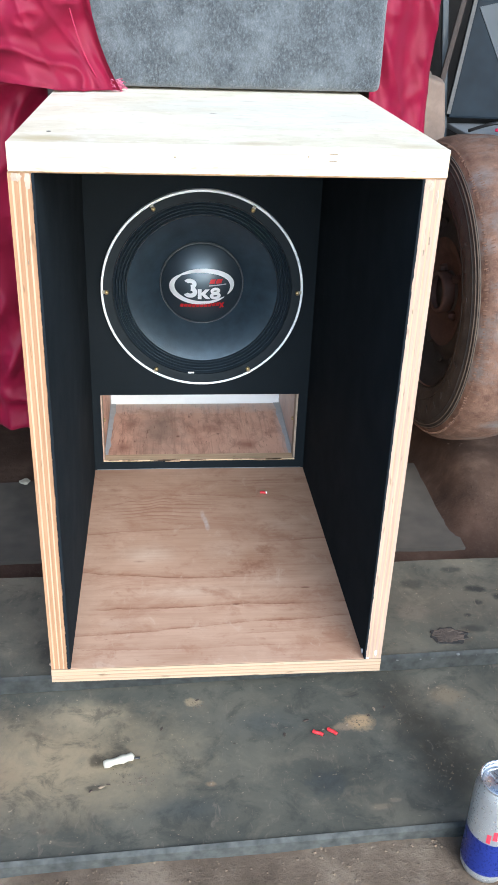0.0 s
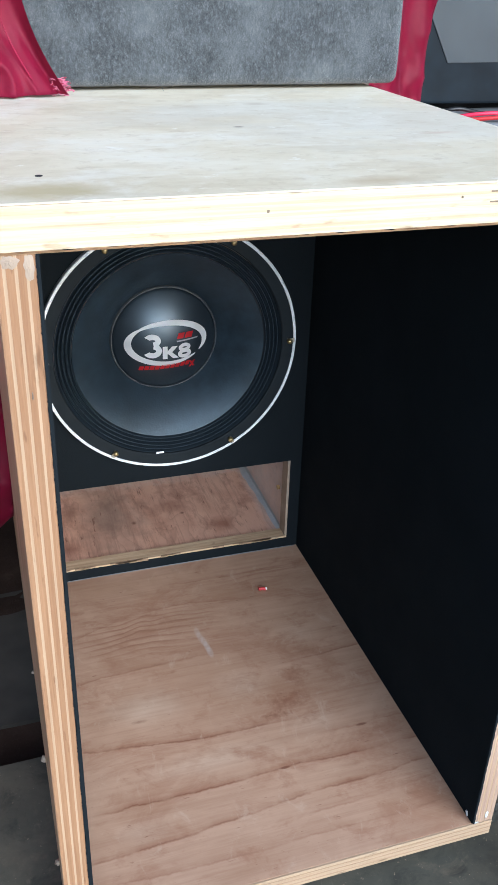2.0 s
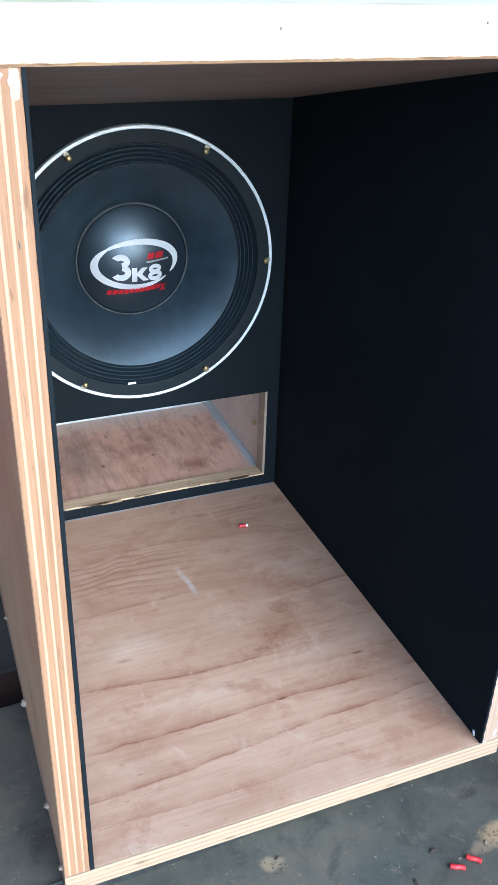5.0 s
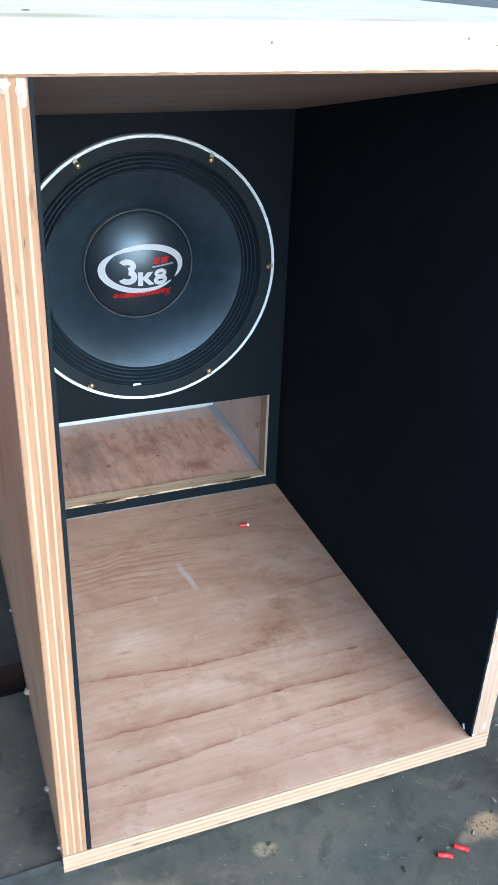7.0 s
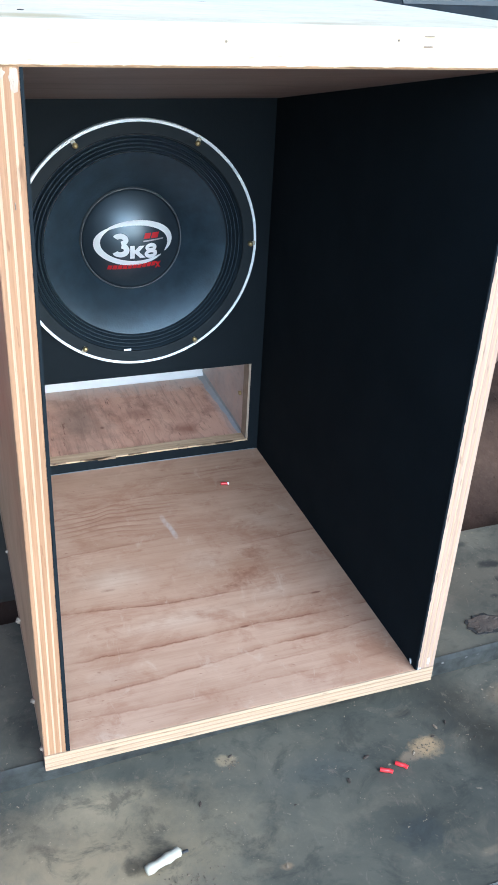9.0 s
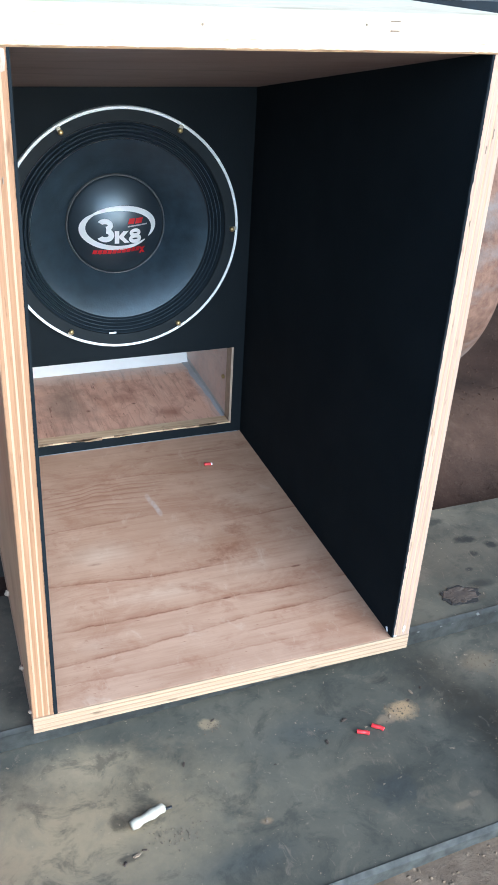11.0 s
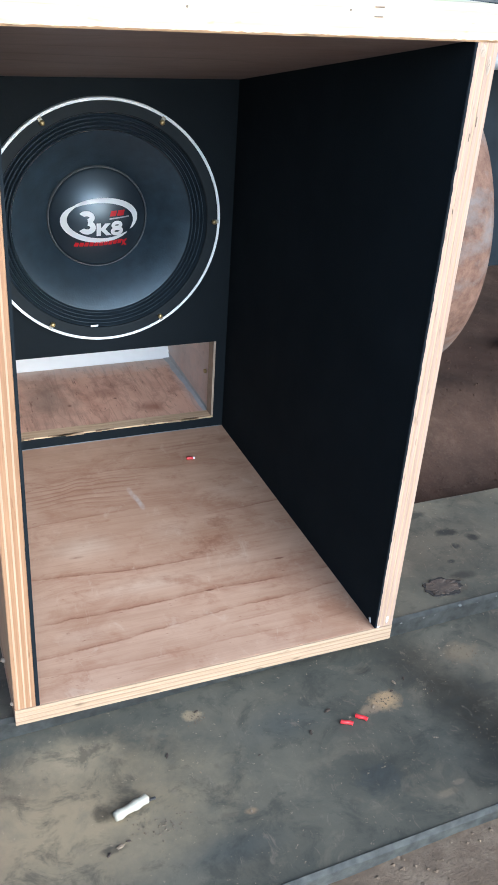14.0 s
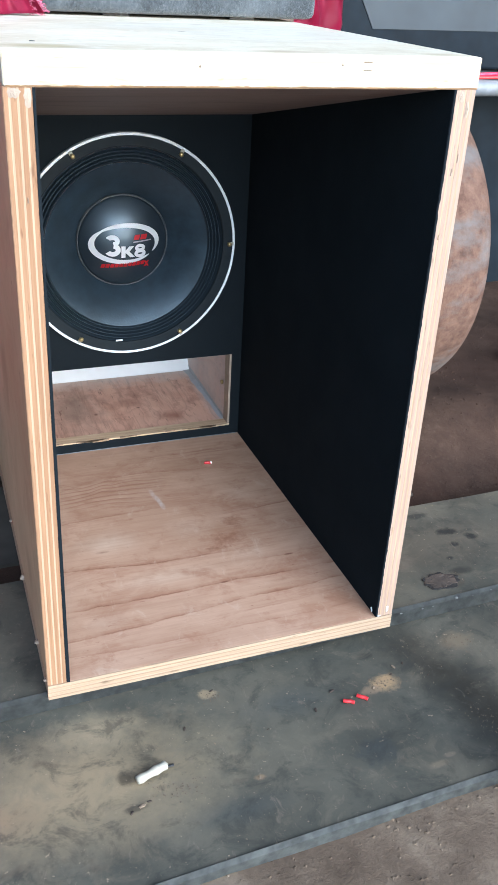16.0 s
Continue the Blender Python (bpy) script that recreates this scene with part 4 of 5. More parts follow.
emblem()
for k in range(6):
    a = radians(60 * k)
    x, z = 0.1835 * math.cos(a), 0.1835 * math.sin(a)
    m = Matrix.Translation((x, -0.0105, z)) @ Matrix.Rotation(-a, 4, "Y")
    bm = block(-0.0055, 0.0062, -0.0014, 0.001, -0.0032, 0.0032, 0.0009)
    bm.transform(m)
    tab = part("clamp", bm, plastic_white, woofer, "small pale rim notch")
    bm = lathe([(0.0005, -0.0072), (0.0026, -0.0070), (0.0040, -0.0052), (0.0042, -0.0022), (0.0005, -0.0022)], 14)
    bm.transform(m @ Matrix.Translation((-0.0025, 0, 0)))
    part("screw", bm, brass, tab, "brass-coloured screw", True)
bm = block(-0.006, 0.006, -0.0125, -0.0108, -0.0015, 0.0015, 0.0005)
bm.transform(Matrix.Translation((-0.022, 0, -0.1655)))
part("gasket_label", bm, print_white, woofer, "tiny pale sticker")


# ---- carpeted cabinet and its red cover ----
felt_box = thing("carpeted_speaker_box", label="dark grey felt-covered cabinet standing on the plywood box", category="speaker box")
bm = block(-0.335, 0.281, 0.515, 1.02, TOP + 0.004, 1.28, 0.014, 4)
bmesh.ops.subdivide_edges(bm, edges=[e for e in bm.edges if e.calc_length() > 0.2], cuts=24, use_grid_fill=True)
for v in bm.verts:
    v.co += 0.0015 * Vector((noise.noise(v.co * 30), noise.noise(v.co * 30 + Vector((9, 0, 0))), 0))
part("carcass", bm, felt, felt_box, smooth=True)
for k in range(3):
    part("foot", block(-0.25 + 0.2 * k, -0.21 + 0.2 * k, 0.55, 0.60, TOP, TOP + 0.005), black_pvc, felt_box)


def fibre(x, y, z, seed):
    r = random.Random(seed)
    a = Vector((x, y, z))
    pts = [a, a + Vector((r.uniform(-1, 1), r.uniform(-0.6, 0), r.uniform(-1, 1))) * 0.003, a + Vector((r.uniform(-1, 1), r.uniform(-0.6, 0), r.uniform(-1.5, 0.5))) * 0.006]
    return tube(pts, 0.0002, 4)


for k in range(8):
    part("loose_fibre", fibre(random.uniform(-0.1, 0.27), 0.514, random.uniform(0.801, 0.812), k), pipe_grey, felt_box)

fluff = plain("pink_lint", (0.62, 0.16, 0.26), 0.8, vary=0.1)
cover = thing("satin_cloth", label="crumpled crimson satin cloth thrown over the felt-covered cabinet", category="cloth")


def fold(p, size, seed):
    """Soft billows with a few sharper creases that run aslant."""
    q = Vector((p.x + 0.55 * p.z, p.y, p.z - 0.4 * p.x))
    crease = 1 - abs(noise.noise(Vector((q.x * 5.5, seed, q.z * 2.2)))) * 2.2
    small = 1 - abs(noise.noise(Vector((q.x * 9, seed + 4, q.z * 15)))) * 2.2
    fine = 1 - abs(noise.noise(Vector((q.x * 22 + 0.5 * q.z, seed + 9, q.z * 6)))) * 2.4
    return size * (-0.16 * max(0, fine) ** 2 + 0.9 * noise.noise(p * 6 + Vector((seed, 0, 0))) - 0.9 * max(0, crease) ** 2 - 0.5 * max(0, small) ** 2)


def front_drape(u, v):
    """Hangs before the cabinet's corner and narrows to a frayed tip on the plywood."""
    z = 1.28 - (1.28 - 0.800) * v
    right = -0.192 + 0.044 * min(1, max(0, (0.94 - z) / 0.14)) ** 2.0
    left = -0.85
    u = 1 - (1 - u) ** 1.9
    x = right + (left - right) * (1 - u)
    off = right - x
    tuck = 0.012 * math.exp(-((off - 0.022 * (0.35 + 2.4 * max(0, z - 0.80))) / 0.007) ** 2)
    crest = 0.018 * math.sin(u * 23 + 5 * v) * (0.4 + 0.6 * u) + 0.02 * math.sin(9 * v + 7 * u)
    y = 0.478 - 0.03 * (1 - u) + crest * 0.6 + tuck + fold(Vector((x, 0, z)), 0.034, 3)
    z += 0.010 * math.sin(11 * u) * v * (1 - step(0.8, 1, u))
    y = y if y < 0.492 else 0.492 + 0.013 * (1 - math.exp(-(y - 0.492) / 0.013))
    return (x, y, max(z, TOP + 0.002) if x > XL else z)


part("drape", sheet(150, 100, front_drape, 0.0012), satin_red, cover, smooth=True)


def lower_drape(u, v):
    z = 0.87 - 0.64 * v
    x = (-0.235 if z > 0.799 else -0.265) - 0.62 * u
    y = 0.515 + 0.03 * math.sin(13 * u + 3 * v) * (0.4 + v) + fold(Vector((x, 1, z * 0.7)), 0.045, 8)
    return (x - 0.01 * math.sin(6 * v), y, z - 0.03 * math.sin(5 * u) * v)


part("drape", sheet(110, 90, lower_drape, 0.0012), satin_red, cover, smooth=True)


def side_drape(u, v):
    z = 1.28 - 0.80 * v
    x = 0.2865 + (0.125 + 0.02 * (1 - v)) * u
    y = 0.60 + 0.11 * u + 0.010 * math.sin(11 * u + 2 * v) + fold(Vector((x * 1.5, 2, z * 0.9)), 0.013, 5)
    return (x + 0.006 * math.sin(9 * v), y, z)


part("drape", sheet(50, 110, side_drape, 0.0012), satin_red, cover, smooth=True)
part("drape", sheet(60, 40, lambda u, v: (-0.85 + 1.28 * u, 0.47 + 0.6 * v, 1.284 + 0.006 * noise.noise(Vector((u * 9, v * 9, 0)))), 0.0012), satin_red, cover, smooth=True)
part("hem", tube([(-0.252, 0.478, 1.20), (-0.250, 0.475, 1.05), (-0.226, 0.474, 0.93), (-0.207, 0.474, 0.86), (-0.185, 0.478, 0.815)], 0.0009, 6), satin_red, cover, "raised stitched hem")
for k in range(130):
    r = random.Random(100 + k)
    a = Vector((-0.156 + r.uniform(-0.010, 0.008), 0.488 + r.uniform(-0.010, 0.004), TOP + 0.006 + r.uniform(-0.004, 0.010)))
    d = Vector((r.uniform(-0.3, 1), r.uniform(-1, -0.2), r.uniform(-0.2, 0.8)))
    pts = [a, a + d * 0.004, a + d * 0.007 + Vector((r.uniform(-1, 1) * 0.004, 0, -0.001)), a + d * 0.007 + Vector((r.uniform(-1, 1) * 0.004, 0, -0.003))]
    part("frayed_thread", tube([Vector((p.x, p.y, max(p.z, TOP + 0.001))) for p in pts], 0.0003, 4), fluff if k % 3 else satin_red, cover)


# ---- the wheel ----
wheel = thing("car_wheel", (0.560, 0.765, 0.372), "muddy old car wheel with a dark rusted steel rim", "wheel", turn=(0, 0, 3.5))
W = 0.074
tyre = part("tyre", lathe([(0.205, -W + 0.006), (0.222, -W - 0.010), (0.262, -W - 0.017), (0.292, -W - 0.008), (0.312, -W + 0.004), (0.321, -W + 0.022), (0.325, -0.03), (0.3262, 0), (0.325, 0.03), (0.321, W - 0.022), (0.312, W - 0.004), (0.292, W + 0.008), (0.262, W + 0.017), (0.222, W + 0.010), (0.205, W - 0.006)], 96, "X"), tread_mud, wheel, "mud-caked rubber tyre", True)
part("sidewall", lathe([(0.206, -W + 0.001), (0.222, -W - 0.0125), (0.262, -W - 0.0195), (0.285, -W - 0.013), (0.298, -W - 0.0075)], 96, "X"), sidewall_rubber, tyre, "dusty black sidewall", True)
for r, tall, coat in ((0.232, 0.0015, sidewall_rubber), (0.279, 0.0012, sidewall_rubber), (0.2875, 0.0012, rib_mud), (0.2945, 0.0012, rib_mud)):
    q = -W - 0.0195 + (max(0, r - 0.262) / 0.036) ** 1.3 * 0.012 + (max(0, 0.262 - r) / 0.04) * 0.007
    part("sidewall_rib", lathe([(r, q + 0.003), (r + 0.0005, q - tall), (r + 0.0018, q - tall), (r + 0.0025, q + 0.004)], 96, "X"), coat, tyre, smooth=True)
for k in range(14):
    b = block(-0.0006, 0.001, -0.0035 - 0.006 * (k % 3 == 0), 0.0035, -0.009, 0.009 - 0.006 * (k % 4 == 1), 0.0008, 1)
    b.transform(Matrix.Rotation(radians(8 + 11 * k + 20 * (k > 6)), 4, "X") @ Matrix.Translation((-W - 0.0192, 0, 0.256)))
    part("raised_mark", b, sidewall_rubber, tyre, "dusty raised moulding bar")
lug = block(-0.012, 0.010, -0.0013, 0.0013, -0.002, 0.0010, 0.0005, 1)
lug_mesh = bpy.data.meshes.new("tread_block")
lug.to_mesh(lug_mesh)
lug.free()
lug_mesh.materials.append(tread_mud)
for i in range(280):
    for row, (x, r) in enumerate(((-0.066, 0.3125),)):
        a = 2 * math.pi * (i + 0.5 * row + 0.5 * random.random()) / 280
        ob = new("tread_block", lug_mesh)
        ob.parent = tyre
        ob.matrix_local = Matrix.Rotation(a, 4, "X") @ Matrix.Translation((x, 0, r)) @ Matrix.Rotation(radians(-32), 4, "Y") @ Matrix.Rotation(radians(random.uniform(-4, 14)), 4, "Z") @ Matrix.Diagonal((random.uniform(0.75, 1.2), random.uniform(0.7, 1.2), random.uniform(0.75, 1.15), 1))
rim = part("rim", lathe([(0.206, -W - 0.004), (0.211, -W + 0.002), (0.204, -W + 0.012), (0.190, -W + 0.022), (0.172, -W + 0.030), (0.160, -W + 0.052), (0.140, -W + 0.046), (0.118, -W + 0.034), (0.095, -W + 0.040), (0.080, -W + 0.052), (0.045, -W + 0.052), (0.040, -W + 0.034), (0.0005, -W + 0.030)], 72, "X"), rim_steel, wheel, "dark pressed-steel rim with vent holes", True)
for i in range(12):
    a = 2 * math.pi * i / 12
    bm = lathe([(0.0005, -0.001), (0.0165, -0.001), (0.0175, 0.0), (0.0175, 0.003), (0.0005, 0.003)], 18, "X")
    bm.transform(Matrix.Rotation(a, 4, "X") @ Matrix.Translation((-W + 0.0465, 0, 0.150)) @ Matrix.Rotation(radians(-16), 4, "Y") @ Matrix.Diagonal((1, 1.0, 0.72, 1)))
    part("vent_hole", bm, black_pvc, rim)
for i in range(4):
    bm = lathe([(0.0005, -0.012), (0.007, -0.012), (0.010, -0.004), (0.010, 0.01), (0.0005, 0.01)], 6, "X")
    bm.transform(Matrix.Rotation(math.pi / 4 + math.pi / 2 * i, 4, "X") @ Matrix.Translation((-W + 0.048, 0, 0.058)))
    part("lug_nut", bm, hub_rust, rim)
part("hub_plate", lathe([(0.117, -W + 0.0325), (0.095, -W + 0.0385), (0.081, -W + 0.0505), (0.046, -W + 0.0508)], 48, "X"), hub_rust, rim, "rust-brown dished hub plate", True)
part("hub_ring", lathe([(0.036, -W + 0.02), (0.042, -W + 0.018), (0.046, -W + 0.024), (0.044, -W + 0.045)], 40, "X"), hub_rust, rim, "rust-brown hub", True)

# ---- right-hand background ----
steel = thing("metal_panel", label="dark blue painted sheet-metal panel with a paler grey upper sheet", category="metal panel")
part("lower_sheet", hexa([(0.648, 1.30, 0.66), (2.6, 1.30, 0.64), (2.6, 1.34, 0.64), (0.648, 1.34, 0.66), (0.764, 1.30, 1.6), (2.6, 1.30, 1.6), (2.6, 1.34, 1.6), (0.764, 1.34, 1.6)], 0.006), navy, steel)
part("upper_sheet", hexa([(0.788, 1.2975, 0.745), (2.55, 1.2975, 0.755), (2.55, 1.2995, 0.755), (0.788, 1.2995, 0.745), (0.690, 1.2975, 0.918), (2.55, 1.2975, 1.35), (2.55, 1.2995, 1.35), (0.690, 1.2995, 0.918)]), panel_grey, steel, "paler blue-grey upper sheet")
part("edge_strip", hexa([(0.640, 1.292, 0.67), (0.650, 1.292, 0.67), (0.650, 1.299, 0.67), (0.640, 1.299, 0.67), (0.704, 1.292, 1.2), (0.714, 1.292, 1.2), (0.714, 1.299, 1.2), (0.704, 1.299, 1.2)], 0.001), chalky, steel, "scuffed pale sheet edge")
part("ledge", block(0.66, 2.6, 1.12, 1.345, 0.628, 0.642, 0.004), pipe_grey, steel, "dusty grey ledge")
part("apron", block(0.72, 2.6, 1.30, 1.34, -0.02, 0.628), navy, steel)
part("tube_rail", tube([(0.70, 1.10, 0.63), (1.2, 1.10, 0.632), (2.6, 1.10, 0.628)], 0.02, 14), pipe_grey, steel, "dusty grey tubular rail", True)
for pts, mt, nm in (([(0.72, 1.14, 0.655), (0.80, 1.10, 0.668), (0.90, 1.09, 0.660), (1.05, 1.10, 0.664), (1.3, 1.12, 0.66)], pink_pvc, "bright red cable lying on a grey ledge"),
                    ([(0.74, 1.12, 0.652), (0.84, 1.08, 0.663), (0.95, 1.10, 0.655), (1.15, 1.08, 0.660), (1.35, 1.10, 0.655)], red_pvc, "dull red cable lying on a grey ledge"),
                    ([(0.66, 1.16, 0.65), (0.72, 1.12, 0.675), (0.80, 1.13, 0.663), (0.92, 1.12, 0.667), (1.3, 1.14, 0.655)], black_pvc, "black cable lying on a grey ledge")):
    c = thing("cable", label=nm, category="cable", group="cables on the ledge")
    part("cord", tube(pts, 0.0042, 10), mt, c, smooth=True)
post = thing("steel_post", label="thin rusty brown steel post leaning behind the wheel", category="post")
part("shaft", hexa([(0.505, 1.29, 0.1), (0.519, 1.29, 0.1), (0.519, 1.30, 0.1), (0.505, 1.30, 0.1), (0.716, 1.29, 1.4), (0.730, 1.29, 1.4), (0.730, 1.30, 1.4), (0.716, 1.30, 1.4)], 0.003), rust_brown, post)
strut = thing("steel_post", label="flat blue-grey steel strip standing behind the wheel", category="post")
part("shaft", hexa([(0.66, 1.315, 0.45), (0.675, 1.315, 0.45), (0.675, 1.33, 0.45), (0.66, 1.33, 0.45), (0.555, 1.315, 1.3), (0.572, 1.315, 1.3), (0.572, 1.33, 1.3), (0.555, 1.33, 1.3)], 0.003), panel_grey, strut)
mound = thing("cement_block", label="dusty tan broken cement block standing behind the wheel", category="block")
bm = hexa([(0.38, 0.98, -0.05), (0.600, 0.98, -0.05), (0.600, 1.22, -0.05), (0.38, 1.22, -0.05), (0.38, 1.0, 0.80), (0.545, 1.0, 0.775), (0.555, 1.22, 0.775), (0.38, 1.22, 0.80)], 0.012)
bmesh.ops.subdivide_edges(bm, edges=[e for e in bm.edges if e.calc_length() > 0.08], cuts=9, use_grid_fill=True)
for v in bm.verts:
    v.co += 0.010 * noise.noise_vector(v.co * 14) + 0.003 * noise.noise_vector(v.co * 60)
part("block_body", bm, dusty_block, mound, smooth=True)

# ---- small loose things ----
can = thing("drink_can", (0.326, -0.312, ground_height(0.326, -0.312)), "slim silver and blue aluminium drink can standing on the earth", "can", turn=(0, 0, 20))
can.scale = (1.2, 1.2, 1.26)
body = part("can_body", lathe([(0.0005, 0.003), (0.018, 0.001), (0.022, 0.0), (0.0262, 0.009), (0.0265, 0.013), (0.0265, 0.112), (0.0255, 0.119), (0.0228, 0.126)], 48, "Z"), can_silver, can, smooth=True)
part("lower_band", lathe([(0.0267, 0.016), (0.0267, 0.062)], 48, "Z"), can_blue, body, "deep blue lower band", True)
part("rim", lathe([(0.0226, 0.1255), (0.0238, 0.127), (0.0240, 0.129), (0.0230, 0.1305), (0.0218, 0.129), (0.0216, 0.126)], 48, "Z"), alu, can, smooth=True)
part("lid", lathe([(0.0217, 0.1262), (0.0205, 0.1235), (0.0195, 0.1245), (0.0005, 0.1245)], 48, "Z"), alu, can, smooth=True)
part("pull_tab", block(-0.006, 0.006, -0.003, 0.016, 0.1248, 0.1262, 0.0012), alu, can)
for k in range(3):
    a0 = radians(215 + 13 * k)
    bm = sheet(4, 3, lambda u, v: (0.0269 * math.cos(a0 + 0.16 * u), 0.0269 * math.sin(a0 + 0.16 * u), 0.064 + 0.006 * k + 0.012 * v))
    part("label_bar", bm, can_red, body)

peg = thing("plastic_peg", (-0.155, -0.138, -0.0235), "small dusty white plastic plug lying on the slate", "plug", turn=(0, 0, 18))
peg.scale = (0.88, 0.88, 0.88)
bm = lathe([(0.0005, -0.026), (0.006, -0.025), (0.0072, -0.018), (0.0055, -0.010), (0.0060, -0.001), (0.0074, 0.006), (0.0060, 0.014), (0.0068, 0.022), (0.0005, 0.026)], 16, "X")
part("plug_body", bm, plastic_white, peg, smooth=True)
for i, (x, y, rz) in enumerate(((0.138, -0.099, -24), (0.160, -0.097, -36))):
    w = thing("wire_scrap", (x, y, -0.0278), "short offcut of red cable insulation on the slate", "wire offcut", "wire offcuts", (0, 0, rz))
    part("sleeve", tube([(-0.008, 0.001, 0), (-0.002, 0, 0.0004), (0.003, 0.0004, 0.0002), (0.008, -0.001, 0)], 0.0027, 10), red_pvc, w, smooth=True)
w = thing("wire_scrap", (0.110, 0.478, 0.0405), "tiny red and white offcut of insulation on the plywood floor", "wire offcut", "wire offcuts", (0, 0, -12))
part("sleeve", tube([(-0.006, 0, 0), (0, 0.0005, 0.0003), (0.006, 0, 0)], 0.0027, 8), red_pvc, w, smooth=True)
part("bare_end", tube([(0.005, 0, 0.0006), (0.008, 0, 0.0006)], 0.0022, 8), print_white, w)
chip = thing("paper_scrap", (-0.402, 0.685, ground_height(-0.402, 0.685) + 0.004), "small white scrap lying on the earth", "scrap")
part("scrap_body", lump(0.012, 4, 0.4, 0.3), plastic_white, chip)

part("dark_tail", tube([(0.023, -0.001, -0.003), (0.028, -0.002, -0.004), (0.034, -0.003, -0.0045)], 0.0020, 8), black_pvc, peg, "thin black tail")


def mud_chip(x, y, size, seed, coat, turn):
    """A small flat chip of dried mud or bark on the slate."""
    chip = thing("mud_chip", (x, y, -0.0300), "small dry brown chip lying on the slate", "chip", "chips on the slate", (0, 0, turn))
    bm = lump(size * 0.62, seed, 0.6, 0.35)
    bm.transform(Matrix.Diagonal((1.6, 0.7, 1, 1)))
    part("chip_body", bm, coat, chip)


chip_dark = plain("dark_brown_bark", (0.075, 0.052, 0.036), 0.95, vary=0.5, scale=120, bump=0.5)
chip_tan = plain("tan_dry_mud", (0.26, 0.19, 0.125), 0.95, vary=0.4, scale=120, bump=0.5)
for k, (x, y, size, turn) in enumerate(((0.088, -0.097, 0.0042, 80), (0.124, -0.071, 0.0050, 20), (0.233, -0.053, 0.0040, 100), (0.250, -0.050, 0.0032, 60), (-0.095, -0.076, 0.0036, 70), (-0.178, -0.178, 0.0050, 15), (-0.192, -0.184, 0.0036, 50), (-0.168, -0.174, 0.0030, 0),
                                        (0.185, -0.083, 0.0034, 40), (0.222, -0.066, 0.0030, 10), (-0.040, -0.020, 0.0034, 30), (-0.026, -0.181, 0.0030, 75), (0.012, -0.110, 0.0020, 0), (0.275, -0.083, 0.0026, 35), (-0.064, -0.112, 0.0020, 120))):
    mud_chip(x, y, size, k, chip_tan if k % 3 == 2 else chip_dark, turn)

# the chipped hollow in the upper slab and dry mud on the lower one
flaked = plain("flaked_slate", (0.080, 0.058, 0.043), 0.95, vary=0.6, scale=70, bump=0.9)
scar_dark = plain("broken_dark_slate", (0.022, 0.019, 0.016), 0.9, vary=0.5, scale=80, bump=0.8)
crust = plain("dry_tan_mud", (0.15, 0.11, 0.073), 0.95, vary=0.4, scale=60, bump=0.8)
def grit(name, count, area, size, level, material, label):
    """Loose crumbs scattered over an area, in one mesh."""
    r = random.Random(name + str(area))
    verts, faces = [], []
    for _ in range(count):
        if len(area) == 4:
            x, y = r.uniform(area[0], area[1]), r.uniform(area[2], area[3])
        else:
            x, y = r.gauss(area[0], area[2]), r.gauss(area[1], area[2] * 0.6)
        z, s = level(x, y), size * r.uniform(0.4, 1.4) ** 2
        base = len(verts)
        for d in ((1, 0, 0), (-1, 0, 0), (0, 1, 0), (0, -1, 0), (0, 0, 0.8), (0, 0, -0.3)):
            verts.append((x + d[0] * s * r.uniform(0.5, 1.3), y + d[1] * s * r.uniform(0.5, 1.3), z + d[2] * s))
        faces += [(base + a, base + b, base + c) for a, b, c in ((0, 2, 4), (2, 1, 4), (1, 3, 4), (3, 0, 4), (2, 0, 5), (1, 2, 5), (3, 1, 5), (0, 3, 5))]
    me = bpy.data.meshes.new(name)
    me.from_pydata(verts, [], faces)
    me.materials.append(material)
    return tagged(new(name, me), label, "grit", kind="stuff")


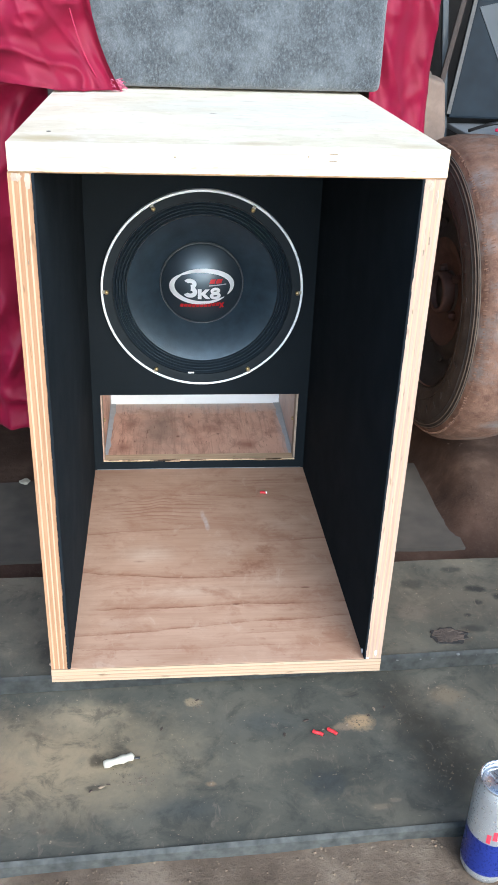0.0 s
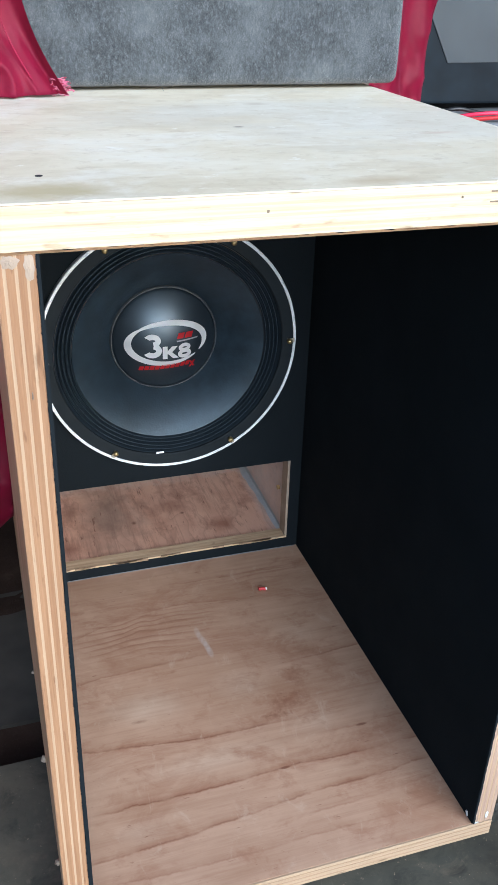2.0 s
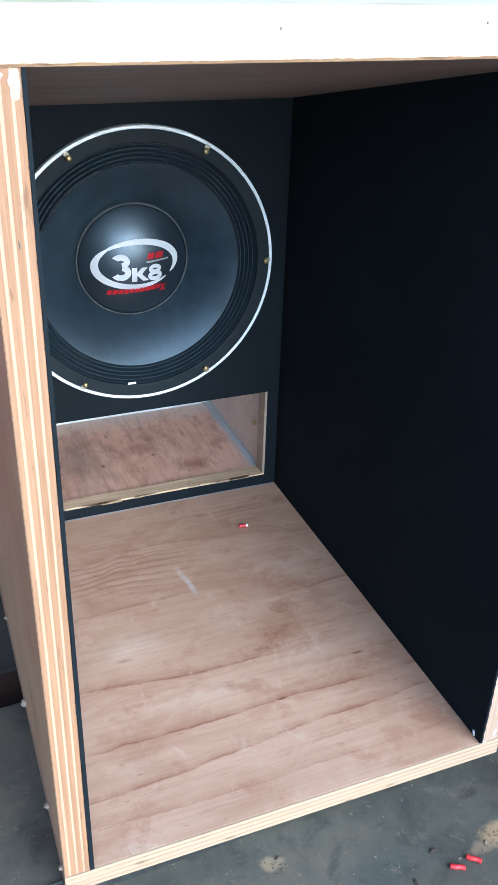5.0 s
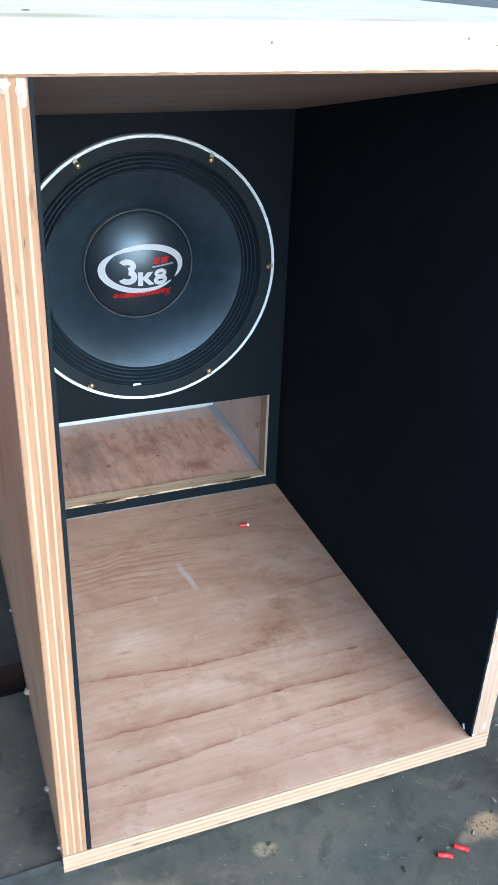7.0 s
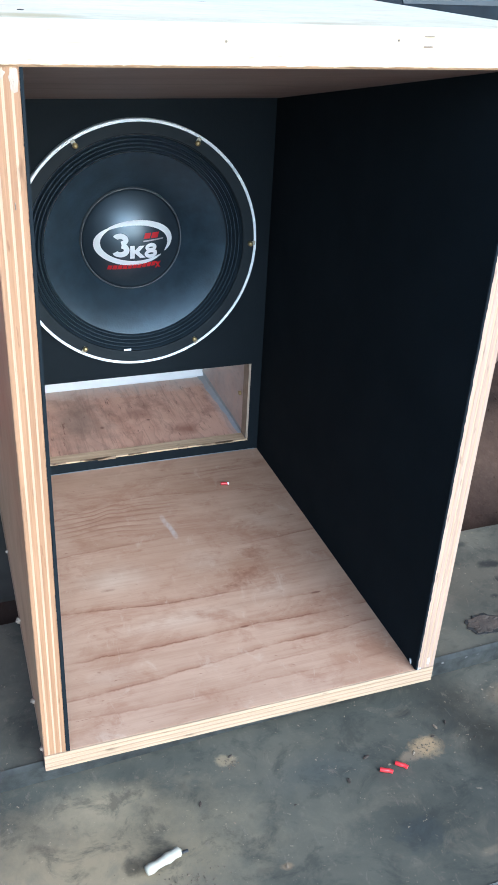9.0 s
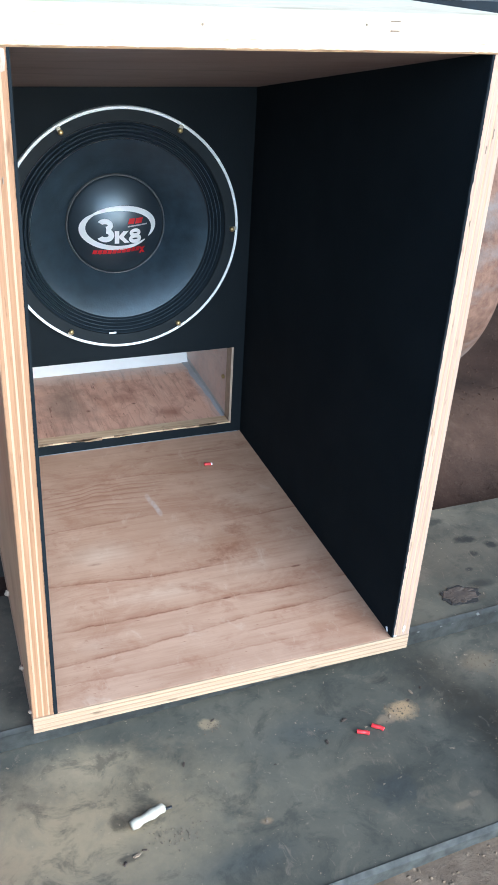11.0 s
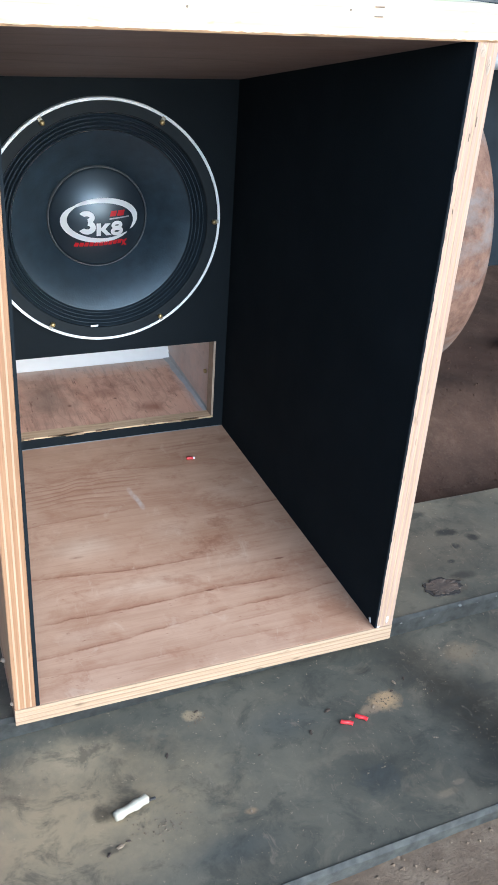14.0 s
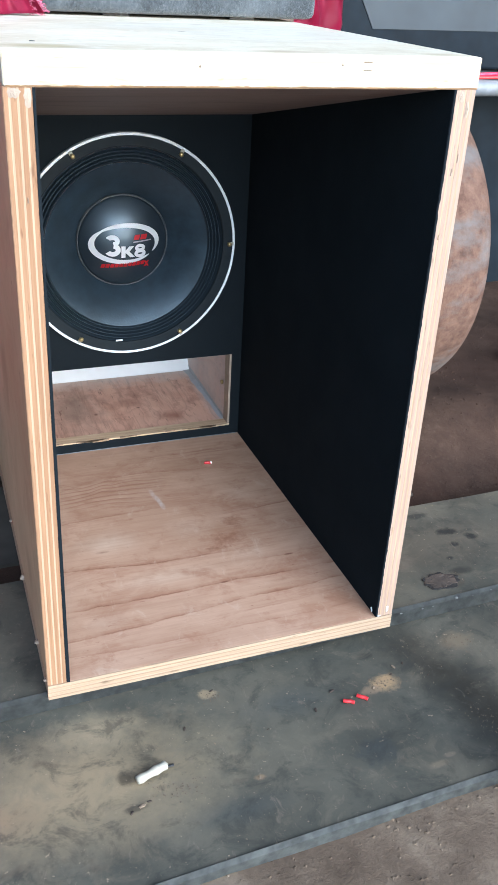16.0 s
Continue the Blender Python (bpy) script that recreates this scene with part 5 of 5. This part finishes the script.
grit("grit", 5200, (-0.7, 0.9, -0.75, -0.27), 0.0016, ground_height, dirt, "loose brown grit in front of the slate")
grit("grit", 380, (-0.7, 0.75, -0.26, -0.01), 0.0004, lambda x, y: -0.0305, crust, "fine tan crumbs on the lower slate")
grit("grit", 120, (0.27, 0.8, 0.06, 0.27), 0.0006, lambda x, y: 0.0005, crust, "fine tan crumbs on the upper slate")
grit("grit", 3200, (0.52, 1.4, 0.33, 1.2), 0.0019, ground_height, dirt, "loose brown grit round the wheel")
for x, y, spread, count in ((0.205, -0.080, 0.016, 60), (-0.044, -0.030, 0.008, 30), (0.36, -0.03, 0.018, 40), (-0.13, -0.165, 0.016, 50), (0.31, -0.18, 0.02, 30)):
    grit("mud_crumbs", count * 2, (x, y, spread), 0.0008, lambda x, y: -0.0308, crust, "crumbled dry tan mud on the slate")


def hollow():
    """The flaking patch by the edge of the upper slab: a ragged tan scab over a darker scar."""
    spot = thing("chipped_patch", (0.385, 0.074, 0.0), "flaking tan scab with dark broken edges on the slate", "chip")
    for name, grow, low, high, coat, seed in (("scar", 1.0, 0.0006, 0.0014, scar_dark, 3), ("scab", 0.86, 0.0006, 0.0021, flaked, 9)):
        bm = bmesh.new()
        rim = []
        for i in range(40):
            a = 2 * math.pi * i / 40
            k = grow * (1 + 0.35 * noise.noise(Vector((2 * math.cos(a), 2 * math.sin(a), seed))) + 0.14 * noise.noise(Vector((7 * math.cos(a), 7 * math.sin(a), 2))))
            rim.append((0.031 * k * math.cos(a), 0.020 * k * math.sin(a)))
        inner = [bm.verts.new((0.6 * x, 0.6 * y, high + 0.0012 * noise.noise(Vector((x * 200, y * 200, 1))))) for x, y in rim]
        upper = [bm.verts.new((x, y, high + 0.0016 * noise.noise(Vector((x * 150, y * 150, 0))))) for x, y in rim]
        lower = [bm.verts.new((x * 1.03, y * 1.03, low)) for x, y in rim]
        for i in range(40):
            j = (i + 1) % 40
            bm.faces.new((upper[i], upper[j], inner[j], inner[i]))
            bm.faces.new((lower[i], lower[j], upper[j], upper[i]))
        bm.faces.new(inner)
        part(name, bm, coat, spot)


hollow()

stub = thing("brass_fitting", (1.0, 0.76, ground_height(1.0, 0.76) + 0.018), "small rusty brown pipe fitting lying on the earth", "pipe fitting", turn=(0, 8, 25))
part("fitting_body", lathe([(0.0005, -0.05), (0.008, -0.05), (0.010, -0.04), (0.009, -0.022), (0.016, -0.018), (0.016, 0.004), (0.011, 0.008), (0.018, 0.02), (0.018, 0.05), (0.0005, 0.05)], 18, "X"), hub_rust, stub, smooth=True)
